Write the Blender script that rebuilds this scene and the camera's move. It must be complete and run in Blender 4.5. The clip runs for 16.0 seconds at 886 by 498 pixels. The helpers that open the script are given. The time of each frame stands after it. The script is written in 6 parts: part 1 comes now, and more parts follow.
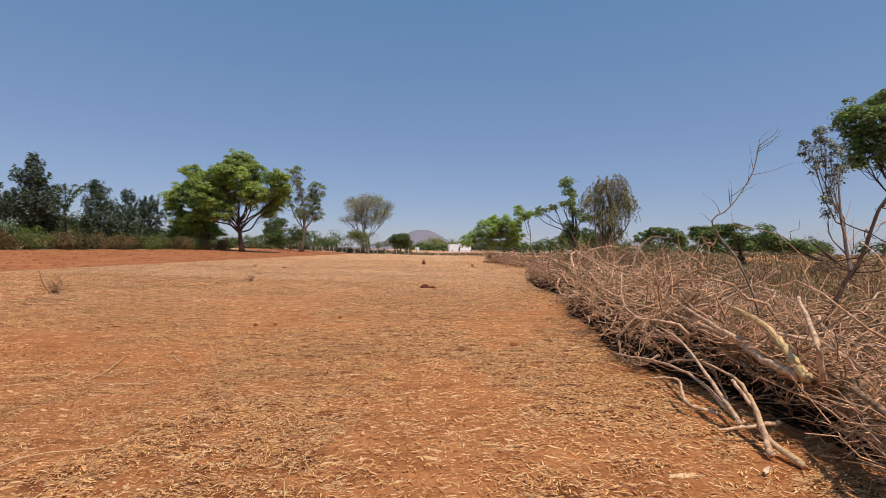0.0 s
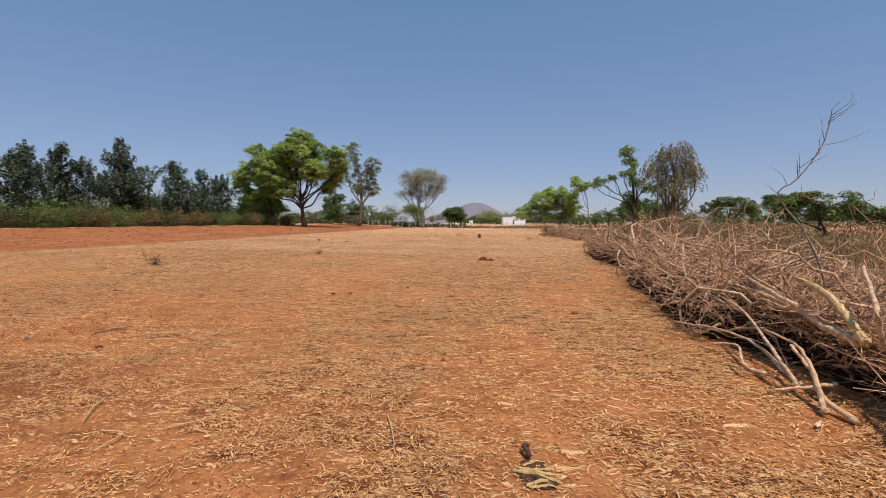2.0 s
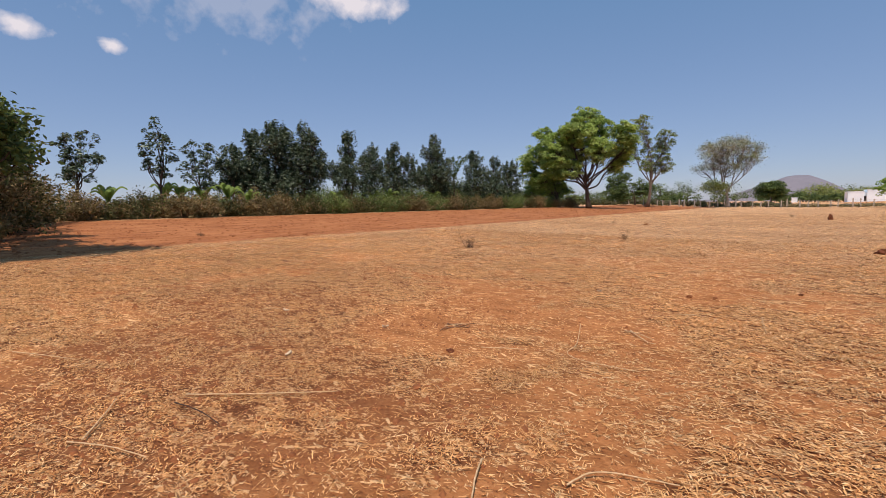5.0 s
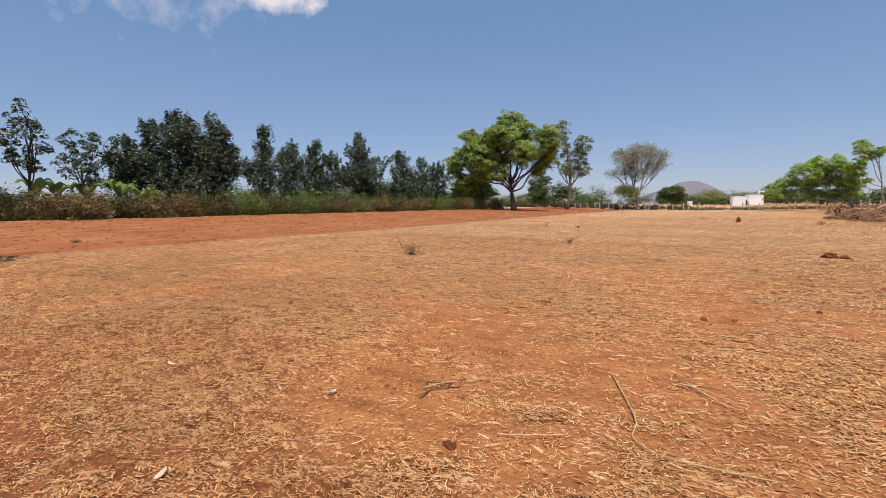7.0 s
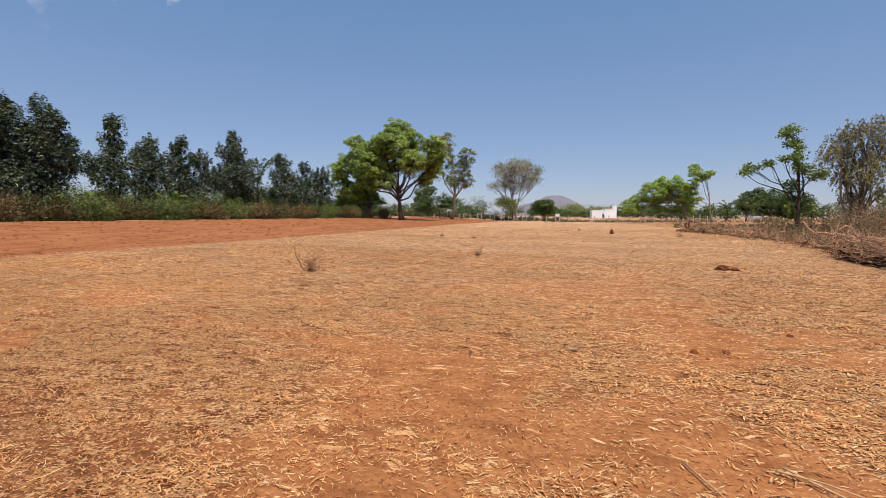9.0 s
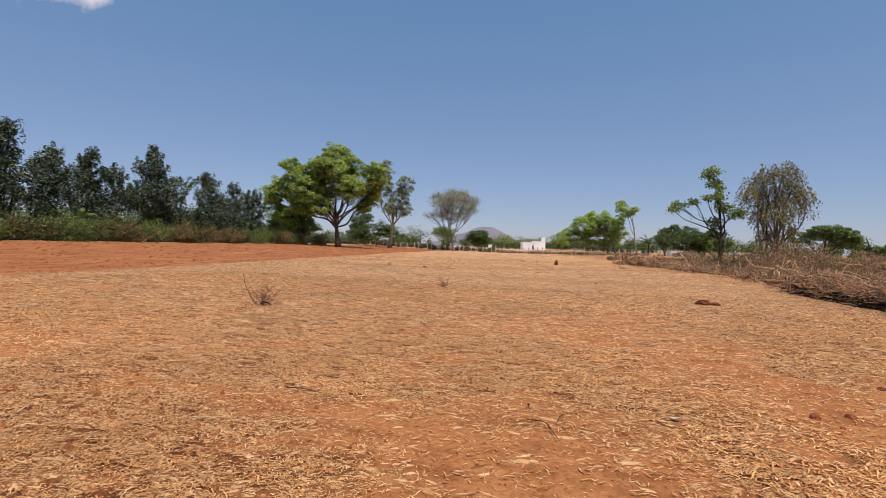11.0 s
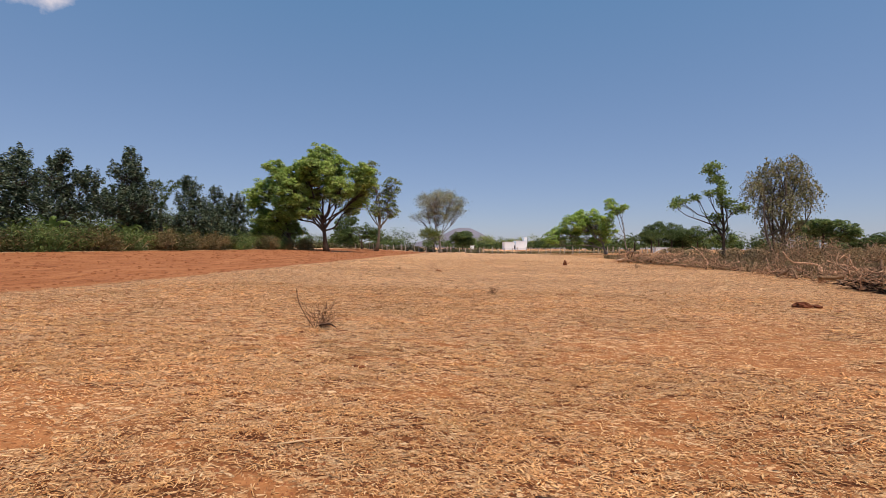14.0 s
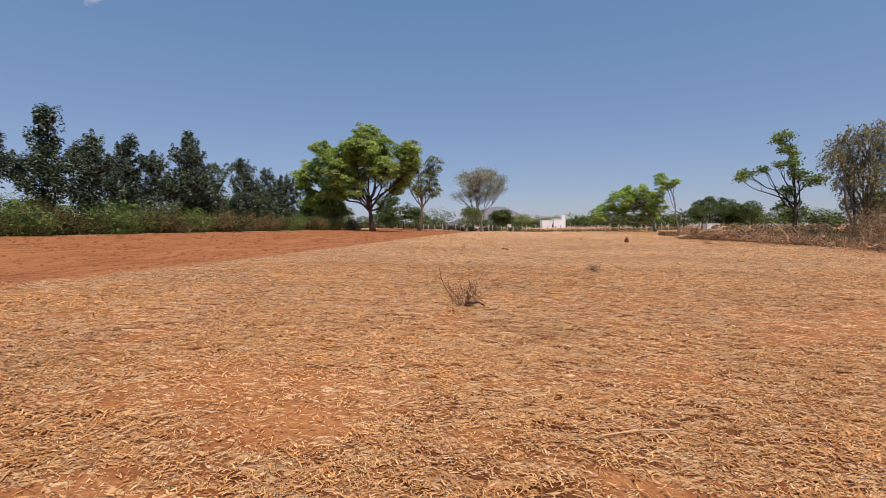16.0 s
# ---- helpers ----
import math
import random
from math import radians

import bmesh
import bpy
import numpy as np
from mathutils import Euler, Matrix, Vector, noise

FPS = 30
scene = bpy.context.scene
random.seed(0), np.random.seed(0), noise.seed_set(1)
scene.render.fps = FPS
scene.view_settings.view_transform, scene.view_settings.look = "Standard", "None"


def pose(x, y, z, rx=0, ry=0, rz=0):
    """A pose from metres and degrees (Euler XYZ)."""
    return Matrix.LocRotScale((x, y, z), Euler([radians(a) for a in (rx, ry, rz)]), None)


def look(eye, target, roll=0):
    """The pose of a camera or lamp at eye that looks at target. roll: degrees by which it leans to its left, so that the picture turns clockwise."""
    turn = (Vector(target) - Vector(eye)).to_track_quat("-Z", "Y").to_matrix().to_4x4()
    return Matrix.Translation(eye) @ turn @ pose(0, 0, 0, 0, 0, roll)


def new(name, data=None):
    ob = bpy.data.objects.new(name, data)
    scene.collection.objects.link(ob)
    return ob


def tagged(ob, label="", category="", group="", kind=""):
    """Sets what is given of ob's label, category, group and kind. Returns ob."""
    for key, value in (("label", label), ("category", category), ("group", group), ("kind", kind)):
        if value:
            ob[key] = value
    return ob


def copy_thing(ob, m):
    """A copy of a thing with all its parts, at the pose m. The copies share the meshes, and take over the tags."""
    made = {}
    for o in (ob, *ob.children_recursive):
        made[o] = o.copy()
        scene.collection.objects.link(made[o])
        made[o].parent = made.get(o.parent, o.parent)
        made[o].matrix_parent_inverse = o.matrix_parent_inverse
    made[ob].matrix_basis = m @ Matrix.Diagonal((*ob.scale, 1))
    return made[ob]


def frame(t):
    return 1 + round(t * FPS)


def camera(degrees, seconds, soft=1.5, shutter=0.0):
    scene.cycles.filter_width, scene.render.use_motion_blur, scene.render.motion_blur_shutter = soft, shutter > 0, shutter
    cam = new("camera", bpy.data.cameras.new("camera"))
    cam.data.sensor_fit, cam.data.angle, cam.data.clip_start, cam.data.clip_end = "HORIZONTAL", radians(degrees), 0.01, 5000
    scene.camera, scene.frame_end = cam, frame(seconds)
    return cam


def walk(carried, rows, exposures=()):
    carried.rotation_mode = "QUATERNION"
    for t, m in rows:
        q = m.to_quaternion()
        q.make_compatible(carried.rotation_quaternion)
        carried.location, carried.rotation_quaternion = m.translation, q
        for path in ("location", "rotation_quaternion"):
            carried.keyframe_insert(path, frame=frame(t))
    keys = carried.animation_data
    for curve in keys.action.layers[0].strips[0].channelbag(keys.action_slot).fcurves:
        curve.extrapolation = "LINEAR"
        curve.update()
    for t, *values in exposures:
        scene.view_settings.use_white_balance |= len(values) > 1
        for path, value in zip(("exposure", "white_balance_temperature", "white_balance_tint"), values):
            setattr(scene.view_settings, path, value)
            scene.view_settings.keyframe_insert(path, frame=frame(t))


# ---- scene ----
cam = camera(87.1, 16.0, soft=0.85)
PATH = [
    (0, (0.05, -0.62, 1.50), (0.068, 1.38, 1.505), 0.7),
    (0.5, (-0.067, -1.305, 1.568), (-0.073, 0.695, 1.555), 1.2),
    (1, (-0.064, -1.302, 1.561), (-0.077, 0.698, 1.528), 1.0),
    (1.5, (-0.042, -1.24, 1.536), (-0.112, 0.758, 1.475), 1.1),
    (2, (-0.117, -1.121, 1.512), (-0.327, 0.865, 1.401), 0.1),
    (2.5, (-0.324, -0.934, 1.522), (-0.747, 1.013, 1.353), -1.0),
    (3, (-0.524, -0.678, 1.497), (-1.205, 1.191, 1.292), -1.4),
    (3.5, (-0.785, -0.453, 1.502), (-1.688, 1.319, 1.286), -1.2),
    (4, (-1.123, -0.295, 1.523), (-2.252, 1.347, 1.34), -1.5),
    (4.2, (-1.255, -0.211, 1.512), (-2.481, 1.361, 1.345), -1.6),
    (6.3, (-2.932, 1.003, 1.517), (-4.2, 2.538, 1.333), -0.8),
    (6.5, (-3.085, 1.112, 1.537), (-4.275, 2.708, 1.353), -0.9),
    (7, (-3.433, 1.468, 1.522), (-4.421, 3.198, 1.344), -0.7),
    (7.5, (-3.785, 1.738, 1.525), (-4.615, 3.549, 1.345), -0.9),
    (8, (-4.122, 2.045, 1.523), (-4.874, 3.888, 1.335), -1.0),
    (8.5, (-4.455, 2.36, 1.534), (-5.128, 4.234, 1.348), -0.4),
    (9, (-4.838, 2.605, 1.544), (-5.364, 4.53, 1.402), 0.3),
    (9.2, (-4.975, 2.711, 1.519), (-5.432, 4.655, 1.406), 0.4),
    (11.3, (-6.576, 3.969, 1.465), (-6.817, 5.954, 1.453), 1.6),
    (11.5, (-6.758, 4.074, 1.474), (-7.015, 6.057, 1.457), 1.5),
    (12, (-7.156, 4.363, 1.442), (-7.392, 6.349, 1.421), 1.4),
    (12.5, (-7.55, 4.604, 1.442), (-7.693, 6.599, 1.397), 0.7),
    (13, (-7.877, 4.901, 1.452), (-7.947, 6.898, 1.387), 0.7),
    (13.5, (-8.255, 5.25, 1.468), (-8.346, 7.248, 1.429), 0.8),
    (14, (-8.712, 5.489, 1.453), (-8.86, 7.484, 1.449), 0.3),
    (14.5, (-9.215, 5.688, 1.438), (-9.382, 7.681, 1.442), -0.2),
    (15, (-9.706, 5.682, 1.428), (-9.806, 7.679, 1.404), -0.4),
    (15.5, (-10.145, 5.667, 1.402), (-10.244, 7.664, 1.346), -0.3),
    (16, (-10.667, 5.709, 1.375), (-10.956, 7.686, 1.283), -0.4),
]
walk(cam, [(t, look(eye, target, roll)) for t, eye, target, roll in PATH], [(0.0, 0.0, 6900, 21.5), (4.0, 0.02, 6900, 21.5), (6.5, 0.14, 6900, 20.5), (9.0, 0.14, 6900, 20.5), (11.5, 0.02, 6900, 21.5), (16.0, 0.0, 6900, 21.5)])

# ---- light ----
SUN_AZ, SUN_EL = 146.0, 65.0        # degrees, azimuth clockwise from +y
az, el = radians(SUN_AZ), radians(SUN_EL)
sun_way = Vector((math.sin(az) * math.cos(el), math.cos(az) * math.cos(el), math.sin(el)))
sun = new("sun", bpy.data.lights.new("sun", "SUN"))
sun.data.energy, sun.data.angle, sun.data.color = 3.7, radians(0.53), (1.0, 0.93, 0.84)
sun.matrix_world = look(sun_way * 100, (0, 0, 0))

world = bpy.data.worlds.new("world")
scene.world = world
world.use_nodes = True
wn, wl = world.node_tree.nodes, world.node_tree.links
sky = wn.new("ShaderNodeTexSky")
sky.sky_type, sky.sun_disc = "NISHITA", False
sky.sun_elevation, sky.sun_rotation = el, az
sky.air_density, sky.dust_density, sky.ozone_density, sky.altitude = 1.0, 0.4, 4.5, 300
wn["Background"].inputs["Strength"].default_value = 0.128
# dry-season haze evens the sky out
haze = wn.new("ShaderNodeMix")
haze.data_type = "RGBA"
haze.inputs[0].default_value = 0.6
wl.new(sky.outputs[0], haze.inputs[6])
way = wn.new("ShaderNodeTexCoord")
split = wn.new("ShaderNodeSeparateXYZ")
wl.new(way.outputs["Generated"], split.inputs[0])
clear = wn.new("ShaderNodeMapRange")
clear.inputs["From Max"].default_value = 0.5
wl.new(split.outputs["Z"], clear.inputs["Value"])
dust = wn.new("ShaderNodeMix")
dust.data_type = "RGBA"
dust.inputs[6].default_value = (1.52, 2.20, 3.60, 1)
dust.inputs[7].default_value = (0.66, 2.06, 3.68, 1)
wl.new(clear.outputs[0], dust.inputs[0])
wl.new(dust.outputs[2], haze.inputs[7])
wl.new(haze.outputs[2], wn["Background"].inputs["Color"])


# ---- materials ----
def material(name, rough=0.9):
    m = bpy.data.materials.new(name)
    m.use_nodes = True
    b = m.node_tree.nodes["Principled BSDF"]
    b.inputs["Roughness"].default_value = rough
    b.inputs["Specular IOR Level"].default_value = 0.2
    return m, m.node_tree.nodes, m.node_tree.links, b


def add_node(nodes, kind, **values):
    n = nodes.new("ShaderNode" + kind)
    for key, value in values.items():
        n.inputs[key].default_value = value
    return n


def ramp(nodes, stops):
    n = nodes.new("ShaderNodeValToRGB")
    e = n.color_ramp.elements
    while len(e) < len(stops):
        e.new(0.5)
    for one, (at, colour) in zip(e, stops):
        one.position, one.color = at, (*colour, 1)
    return n


def mix(nodes, links, fac, a, b, how="MIX"):
    n = nodes.new("ShaderNodeMix")
    n.data_type, n.blend_type = "RGBA", how
    if isinstance(fac, float):
        n.inputs[0].default_value = fac
    else:
        links.new(fac, n.inputs[0])
    for slot, v in ((6, a), (7, b)):
        if isinstance(v, tuple):
            n.inputs[slot].default_value = (*v, 1)
        else:
            links.new(v, n.inputs[slot])
    return n.outputs[2]


def noise_at(nodes, links, scale, detail=6.0, where="Object", stretch=(1, 1, 1), rough=0.6):
    c = nodes.new("ShaderNodeTexCoord")
    m = nodes.new("ShaderNodeMapping")
    m.inputs["Scale"].default_value = stretch
    links.new(c.outputs[where], m.inputs["Vector"])
    n = add_node(nodes, "TexNoise", Scale=scale, Detail=detail, Roughness=rough)
    links.new(m.outputs[0], n.inputs["Vector"])
    return n.outputs["Fac"]


def bump(nodes, links, height, target, strength=0.4, distance=0.02):
    b = add_node(nodes, "Bump", Strength=strength, Distance=distance)
    links.new(height, b.inputs["Height"])
    links.new(b.outputs[0], target.inputs["Normal"])


def leaf_material(name, dark, light, dry, dry_share=0.06, through_light=0.35):
    """Leaves: colour by island, some light passes through."""
    m, n, l, b = material(name, 0.55)
    g = n.new("ShaderNodeNewGeometry")
    r = ramp(n, [(0.0, dark), (0.55, tuple((p + q) / 2 for p, q in zip(dark, light))), (1.0 - dry_share, light), (1.0, dry)])
    l.new(g.outputs["Random Per Island"], r.inputs[0])
    big = noise_at(n, l, 0.35, 3.0)
    shade = ramp(n, [(0.3, (0.72, 0.75, 0.72)), (0.7, (1.2, 1.15, 1.0))])
    l.new(big, shade.inputs[0])
    colour = mix(n, l, 1.0, r.outputs[0], shade.outputs[0], "MULTIPLY")
    l.new(colour, b.inputs["Base Color"])
    t = n.new("ShaderNodeBsdfTranslucent")
    l.new(colour, t.inputs["Color"])
    s = n.new("ShaderNodeMixShader")
    s.inputs[0].default_value = through_light
    l.new(b.outputs[0], s.inputs[1])
    l.new(t.outputs[0], s.inputs[2])
    l.new(s.outputs[0], n["Material Output"].inputs["Surface"])
    return m


def wood_material(name, dark, light, scale=18.0, stretch=(1, 1, 0.25), tones=(0.38, 0.9, 1.35)):
    m, n, l, b = material(name, 0.85)
    g = n.new("ShaderNodeNewGeometry")
    grain = noise_at(n, l, scale, 8.0, "Object", stretch)
    r = ramp(n, [(0.28, dark), (0.72, light)])
    l.new(grain, r.inputs[0])
    tone = ramp(n, [(p, (t, t * 0.97, t * 0.93)) for p, t in zip((0.0, 0.5, 1.0), tones)])
    l.new(g.outputs["Random Per Island"], tone.inputs[0])
    l.new(mix(n, l, 1.0, r.outputs[0], tone.outputs[0], "MULTIPLY"), b.inputs["Base Color"])
    bump(n, l, grain, b, 0.6, 0.01)
    return m


def plain_material(name, dark, light, scale=3.0, rough=0.9, relief=0.01):
    m, n, l, b = material(name, rough)
    fine = noise_at(n, l, scale, 8.0)
    wide = noise_at(n, l, scale * 0.13, 3.0)
    r = ramp(n, [(0.3, dark), (0.7, light)])
    l.new(fine, r.inputs[0])
    tone = ramp(n, [(0.3, (0.9, 0.9, 0.9)), (0.7, (1.04, 1.04, 1.04))])
    l.new(wide, tone.inputs[0])
    l.new(mix(n, l, 1.0, r.outputs[0], tone.outputs[0], "MULTIPLY"), b.inputs["Base Color"])
    bump(n, l, fine, b, 0.5, relief)
    return m


def ground_material():
    """Red loam under dry straw; the share of straw and of ploughed soil lie on the mesh."""
    m, n, l, b = material("red_soil_and_straw", 0.95)
    straw = n.new("ShaderNodeAttribute")
    straw.attribute_name = "straw"
    plough = n.new("ShaderNodeAttribute")
    plough.attribute_name = "plough"
    fine = noise_at(n, l, 22.0, 9.0, rough=0.7)
    mid = noise_at(n, l, 2.6, 6.0)
    wide = noise_at(n, l, 0.22, 4.0, stretch=(0.45, 1, 1))
    # the ramp's dark end paints the shade of small crevices as specks
    soil = ramp(n, [(0.31, (0.12, 0.038, 0.013)), (0.41, (0.40, 0.155, 0.050)), (0.70, (0.58, 0.260, 0.096))])
    l.new(fine, soil.inputs[0])
    tone = ramp(n, [(0.3, (0.78, 0.72, 0.68)), (0.7, (1.12, 1.12, 1.12))])
    l.new(mid, tone.inputs[0])
    soil_c = mix(n, l, 1.0, soil.outputs[0], tone.outputs[0], "MULTIPLY")
    lines = ramp(n, [(0.36, (0.74, 0.70, 0.66)), (0.52, (1.05, 1.05, 1.05))])
    l.new(noise_at(n, l, 2.0, 6.0, stretch=(0.6, 1.6, 1), rough=0.65), lines.inputs[0])
    soil_c = mix(n, l, 1.0, soil_c, lines.outputs[0], "MULTIPLY")
    # darker soil under thick straw, with the shade of its gaps painted in
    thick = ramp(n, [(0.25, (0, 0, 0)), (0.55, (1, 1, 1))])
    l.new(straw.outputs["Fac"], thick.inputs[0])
    shaded_soil = ramp(n, [(0.36, (0.055, 0.016, 0.005)), (0.64, (0.27, 0.092, 0.028))])
    l.new(fine, shaded_soil.inputs[0])
    soil_c = mix(n, l, thick.outputs[0], soil_c, shaded_soil.outputs[0])
    # freshly dug soil is moister and darker
    dug = n.new("ShaderNodeAttribute")
    dug.attribute_name = "dug"
    soil_c = mix(n, l, dug.outputs["Fac"], soil_c, mix(n, l, 1.0, soil_c, (0.44, 0.38, 0.35), "MULTIPLY"))
    # straw: layers of short strokes in all directions, each with its own tone; the share decides how many lie there
    tone2 = ramp(n, [(0.35, (0.84, 0.79, 0.74)), (0.65, (1.08, 1.07, 1.05))])
    l.new(wide, tone2.inputs[0])
    far_pale = n.new("ShaderNodeAttribute")
    far_pale.attribute_name = "far_pale"
    c = n.new("ShaderNodeTexCoord")
    drift = noise_at(n, l, 5.5, 4.0, stretch=(0.7, 1.2, 1))
    fray = noise_at(n, l, 34.0, 4.0, stretch=(0.5, 1.3, 1), rough=0.75)
    field, height = soil_c, fine
    for along_m, across_m, angle, reach, share in ((0.34, 0.10, 0.12, 0.40, 0.50), (0.28, 0.085, -0.45, 0.38, 0.45), (0.20, 0.052, 0.60, 0.38, 0.70),
                                            (0.18, 0.046, -0.50, 0.38, 0.70), (0.12, 0.026, 0.20, 0.36, 0.66), (0.075, 0.016, 0.70, 0.37, 0.85),
                                            (0.07, 0.015, -0.25, 0.37, 0.85), (0.06, 0.013, -1.15, 0.37, 0.85)):
        mp = n.new("ShaderNodeMapping")
        mp.vector_type = "TEXTURE"
        mp.inputs["Rotation"].default_value = (0, 0, angle)
        mp.inputs["Scale"].default_value = (along_m, across_m, 1)
        l.new(c.outputs["Object"], mp.inputs["Vector"])
        cell = add_node(n, "TexVoronoi", Scale=1.0)
        cell.voronoi_dimensions = "2D"
        l.new(mp.outputs[0], cell.inputs["Vector"])
        rgb = n.new("ShaderNodeSeparateColor")
        l.new(cell.outputs["Color"], rgb.inputs[0])
        body = n.new("ShaderNodeMapRange")
        lift = 0.55 if along_m > 0.14 else 0.30
        body.inputs["From Min"].default_value, body.inputs["From Max"].default_value = reach + lift, reach + lift - 0.10
        ragged = n.new("ShaderNodeMath")
        ragged.operation = "MULTIPLY_ADD"
        l.new(fray, ragged.inputs[0])
        ragged.inputs[1].default_value = 1.1 if along_m > 0.14 else 0.6
        l.new(cell.outputs["Distance"], ragged.inputs[2])
        l.new(ragged.outputs[0], body.inputs["Value"])
        # fewer strokes where little straw lies and between drifts
        dense = n.new("ShaderNodeMath")
        dense.operation = "MULTIPLY_ADD"
        l.new(drift, dense.inputs[0])
        dense.inputs[1].default_value = 4.6
        dense.inputs[2].default_value = -1.66
        rich = n.new("ShaderNodeMath")
        rich.operation = "MULTIPLY"
        l.new(straw.outputs["Fac"], rich.inputs[0])
        l.new(dense.outputs[0], rich.inputs[1])
        lies = n.new("ShaderNodeMath")
        lies.operation = "MULTIPLY_ADD"
        l.new(rich.outputs[0], lies.inputs[0])
        lies.inputs[1].default_value, lies.inputs[2].default_value = share * 1.7, 0.02
        if along_m > 0.22:
            # long matted straw, most of it in the paler far part
            matted = n.new("ShaderNodeMath")
            matted.operation = "MULTIPLY"
            some = n.new("ShaderNodeMath")
            some.operation = "MULTIPLY_ADD"
            l.new(far_pale.outputs["Fac"], some.inputs[0])
            some.inputs[1].default_value, some.inputs[2].default_value = 0.65, 0.35
            l.new(lies.outputs[0], matted.inputs[0])
            l.new(some.outputs[0], matted.inputs[1])
            lies = matted
        here = n.new("ShaderNodeMath")
        here.operation = "LESS_THAN"
        l.new(rgb.outputs[1], here.inputs[0])
        l.new(lies.outputs[0], here.inputs[1])
        mask = n.new("ShaderNodeMath")
        mask.operation = "MULTIPLY"
        l.new(body.outputs[0], mask.inputs[0])
        l.new(here.outputs[0], mask.inputs[1])
        straw_c = ramp(n, [(0.05, (0.34, 0.130, 0.042)), (0.45, (0.78, 0.395, 0.150)), (0.95, (0.99, 0.66, 0.335))])
        l.new(rgb.outputs[0], straw_c.inputs[0])
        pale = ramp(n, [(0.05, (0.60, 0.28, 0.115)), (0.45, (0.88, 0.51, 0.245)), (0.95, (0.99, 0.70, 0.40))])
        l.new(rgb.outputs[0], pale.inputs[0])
        tint = mix(n, l, far_pale.outputs["Fac"], straw_c.outputs[0], pale.outputs[0])
        field = mix(n, l, mask.outputs[0], field, mix(n, l, 1.0, tint, tone2.outputs[0], "MULTIPLY"))
        top2 = n.new("ShaderNodeMath")
        top2.operation = "MULTIPLY_ADD"
        l.new(mask.outputs[0], top2.inputs[0])
        top2.inputs[1].default_value = 0.35
        l.new(height, top2.inputs[2])
        height = top2.outputs[0]
    turned = ramp(n, [(0.38, (0.13, 0.041, 0.015)), (0.48, (0.365, 0.130, 0.045)), (0.62, (0.51, 0.222, 0.088))])
    streak = noise_at(n, l, 1.0, 7.0, stretch=(3.2, 0.35, 1), rough=0.7)
    l.new(mix(n, l, 0.55, fine, streak), turned.inputs[0])
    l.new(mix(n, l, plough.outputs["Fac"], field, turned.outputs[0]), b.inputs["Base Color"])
    bump(n, l, height, b, 0.8, 0.026)
    return m


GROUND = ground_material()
STRAW = leaf_material("dry_straw", (0.48, 0.185, 0.057), (0.97, 0.58, 0.26), (0.99, 0.74, 0.44), 0.10, 0.12)
CLOD = plain_material("red_clod", (0.17, 0.055, 0.021), (0.38, 0.14, 0.052), 14.0)
DARK_EARTH = plain_material("dark_red_earth", (0.10, 0.03, 0.013), (0.24, 0.078, 0.032), 14.0)
MANGO = leaf_material("bright_green_leaves", (0.17, 0.265, 0.055), (0.55, 0.71, 0.21), (0.70, 0.79, 0.36), 0.16, 0.48)
OLIVE = leaf_material("olive_leaves", (0.13, 0.18, 0.05), (0.37, 0.44, 0.16), (0.42, 0.42, 0.18), 0.08, 0.48)
SILVER = leaf_material("dark_grey_green_leaves", (0.018, 0.038, 0.020), (0.165, 0.225, 0.14), (0.42, 0.48, 0.36), 0.13, 0.18)
DEEP = leaf_material("dark_green_leaves", (0.05, 0.085, 0.028), (0.17, 0.245, 0.075), (0.26, 0.31, 0.12), 0.08, 0.25)
FRESH = leaf_material("fresh_mid_green_leaves", (0.12, 0.19, 0.06), (0.34, 0.46, 0.14), (0.46, 0.54, 0.22), 0.10, 0.36)
LIME = leaf_material("lime_green_leaves", (0.20, 0.33, 0.06), (0.54, 0.72, 0.20), (0.66, 0.76, 0.30), 0.10, 0.50)
GUM = leaf_material("grey_gum_leaves", (0.09, 0.12, 0.085), (0.34, 0.40, 0.31), (0.60, 0.62, 0.55), 0.22, 0.25)
FEATHER = leaf_material("thin_feathery_leaves", (0.20, 0.23, 0.12), (0.46, 0.50, 0.29), (0.55, 0.54, 0.36), 0.2, 0.45)
RUST = leaf_material("dry_olive_leaves", (0.15, 0.15, 0.06), (0.47, 0.45, 0.21), (0.55, 0.44, 0.26), 0.2, 0.35)
ACACIA = leaf_material("acacia_leaves", (0.07, 0.115, 0.035), (0.27, 0.37, 0.12), (0.36, 0.42, 0.17), 0.08, 0.35)
DRYLEAF = leaf_material("dry_brown_leaves", (0.16, 0.115, 0.06), (0.40, 0.30, 0.165), (0.50, 0.39, 0.24), 0.15, 0.25)
HEDGE = leaf_material("dusty_hedge_leaves", (0.05, 0.058, 0.02), (0.16, 0.155, 0.06), (0.25, 0.19, 0.10), 0.2, 0.2)
BANANA = leaf_material("fresh_banana_leaves", (0.12, 0.20, 0.04), (0.28, 0.40, 0.11), (0.40, 0.40, 0.16), 0.1, 0.40)
HEDGE_DRY = leaf_material("dry_olive_brown_leaves", (0.11, 0.085, 0.036), (0.33, 0.26, 0.12), (0.46, 0.36, 0.19), 0.15, 0.25)
BARK = wood_material("dark_bark", (0.035, 0.024, 0.018), (0.13, 0.095, 0.07))
PALE_BARK = wood_material("grey_bark", (0.13, 0.11, 0.095), (0.36, 0.32, 0.28))
BROWN_BARK = wood_material("grey_brown_bark", (0.08, 0.062, 0.045), (0.27, 0.22, 0.165))
TWIG = wood_material("weathered_twigs", (0.19, 0.088, 0.045), (0.90, 0.58, 0.34), 30.0, tones=(0.18, 0.85, 1.7))
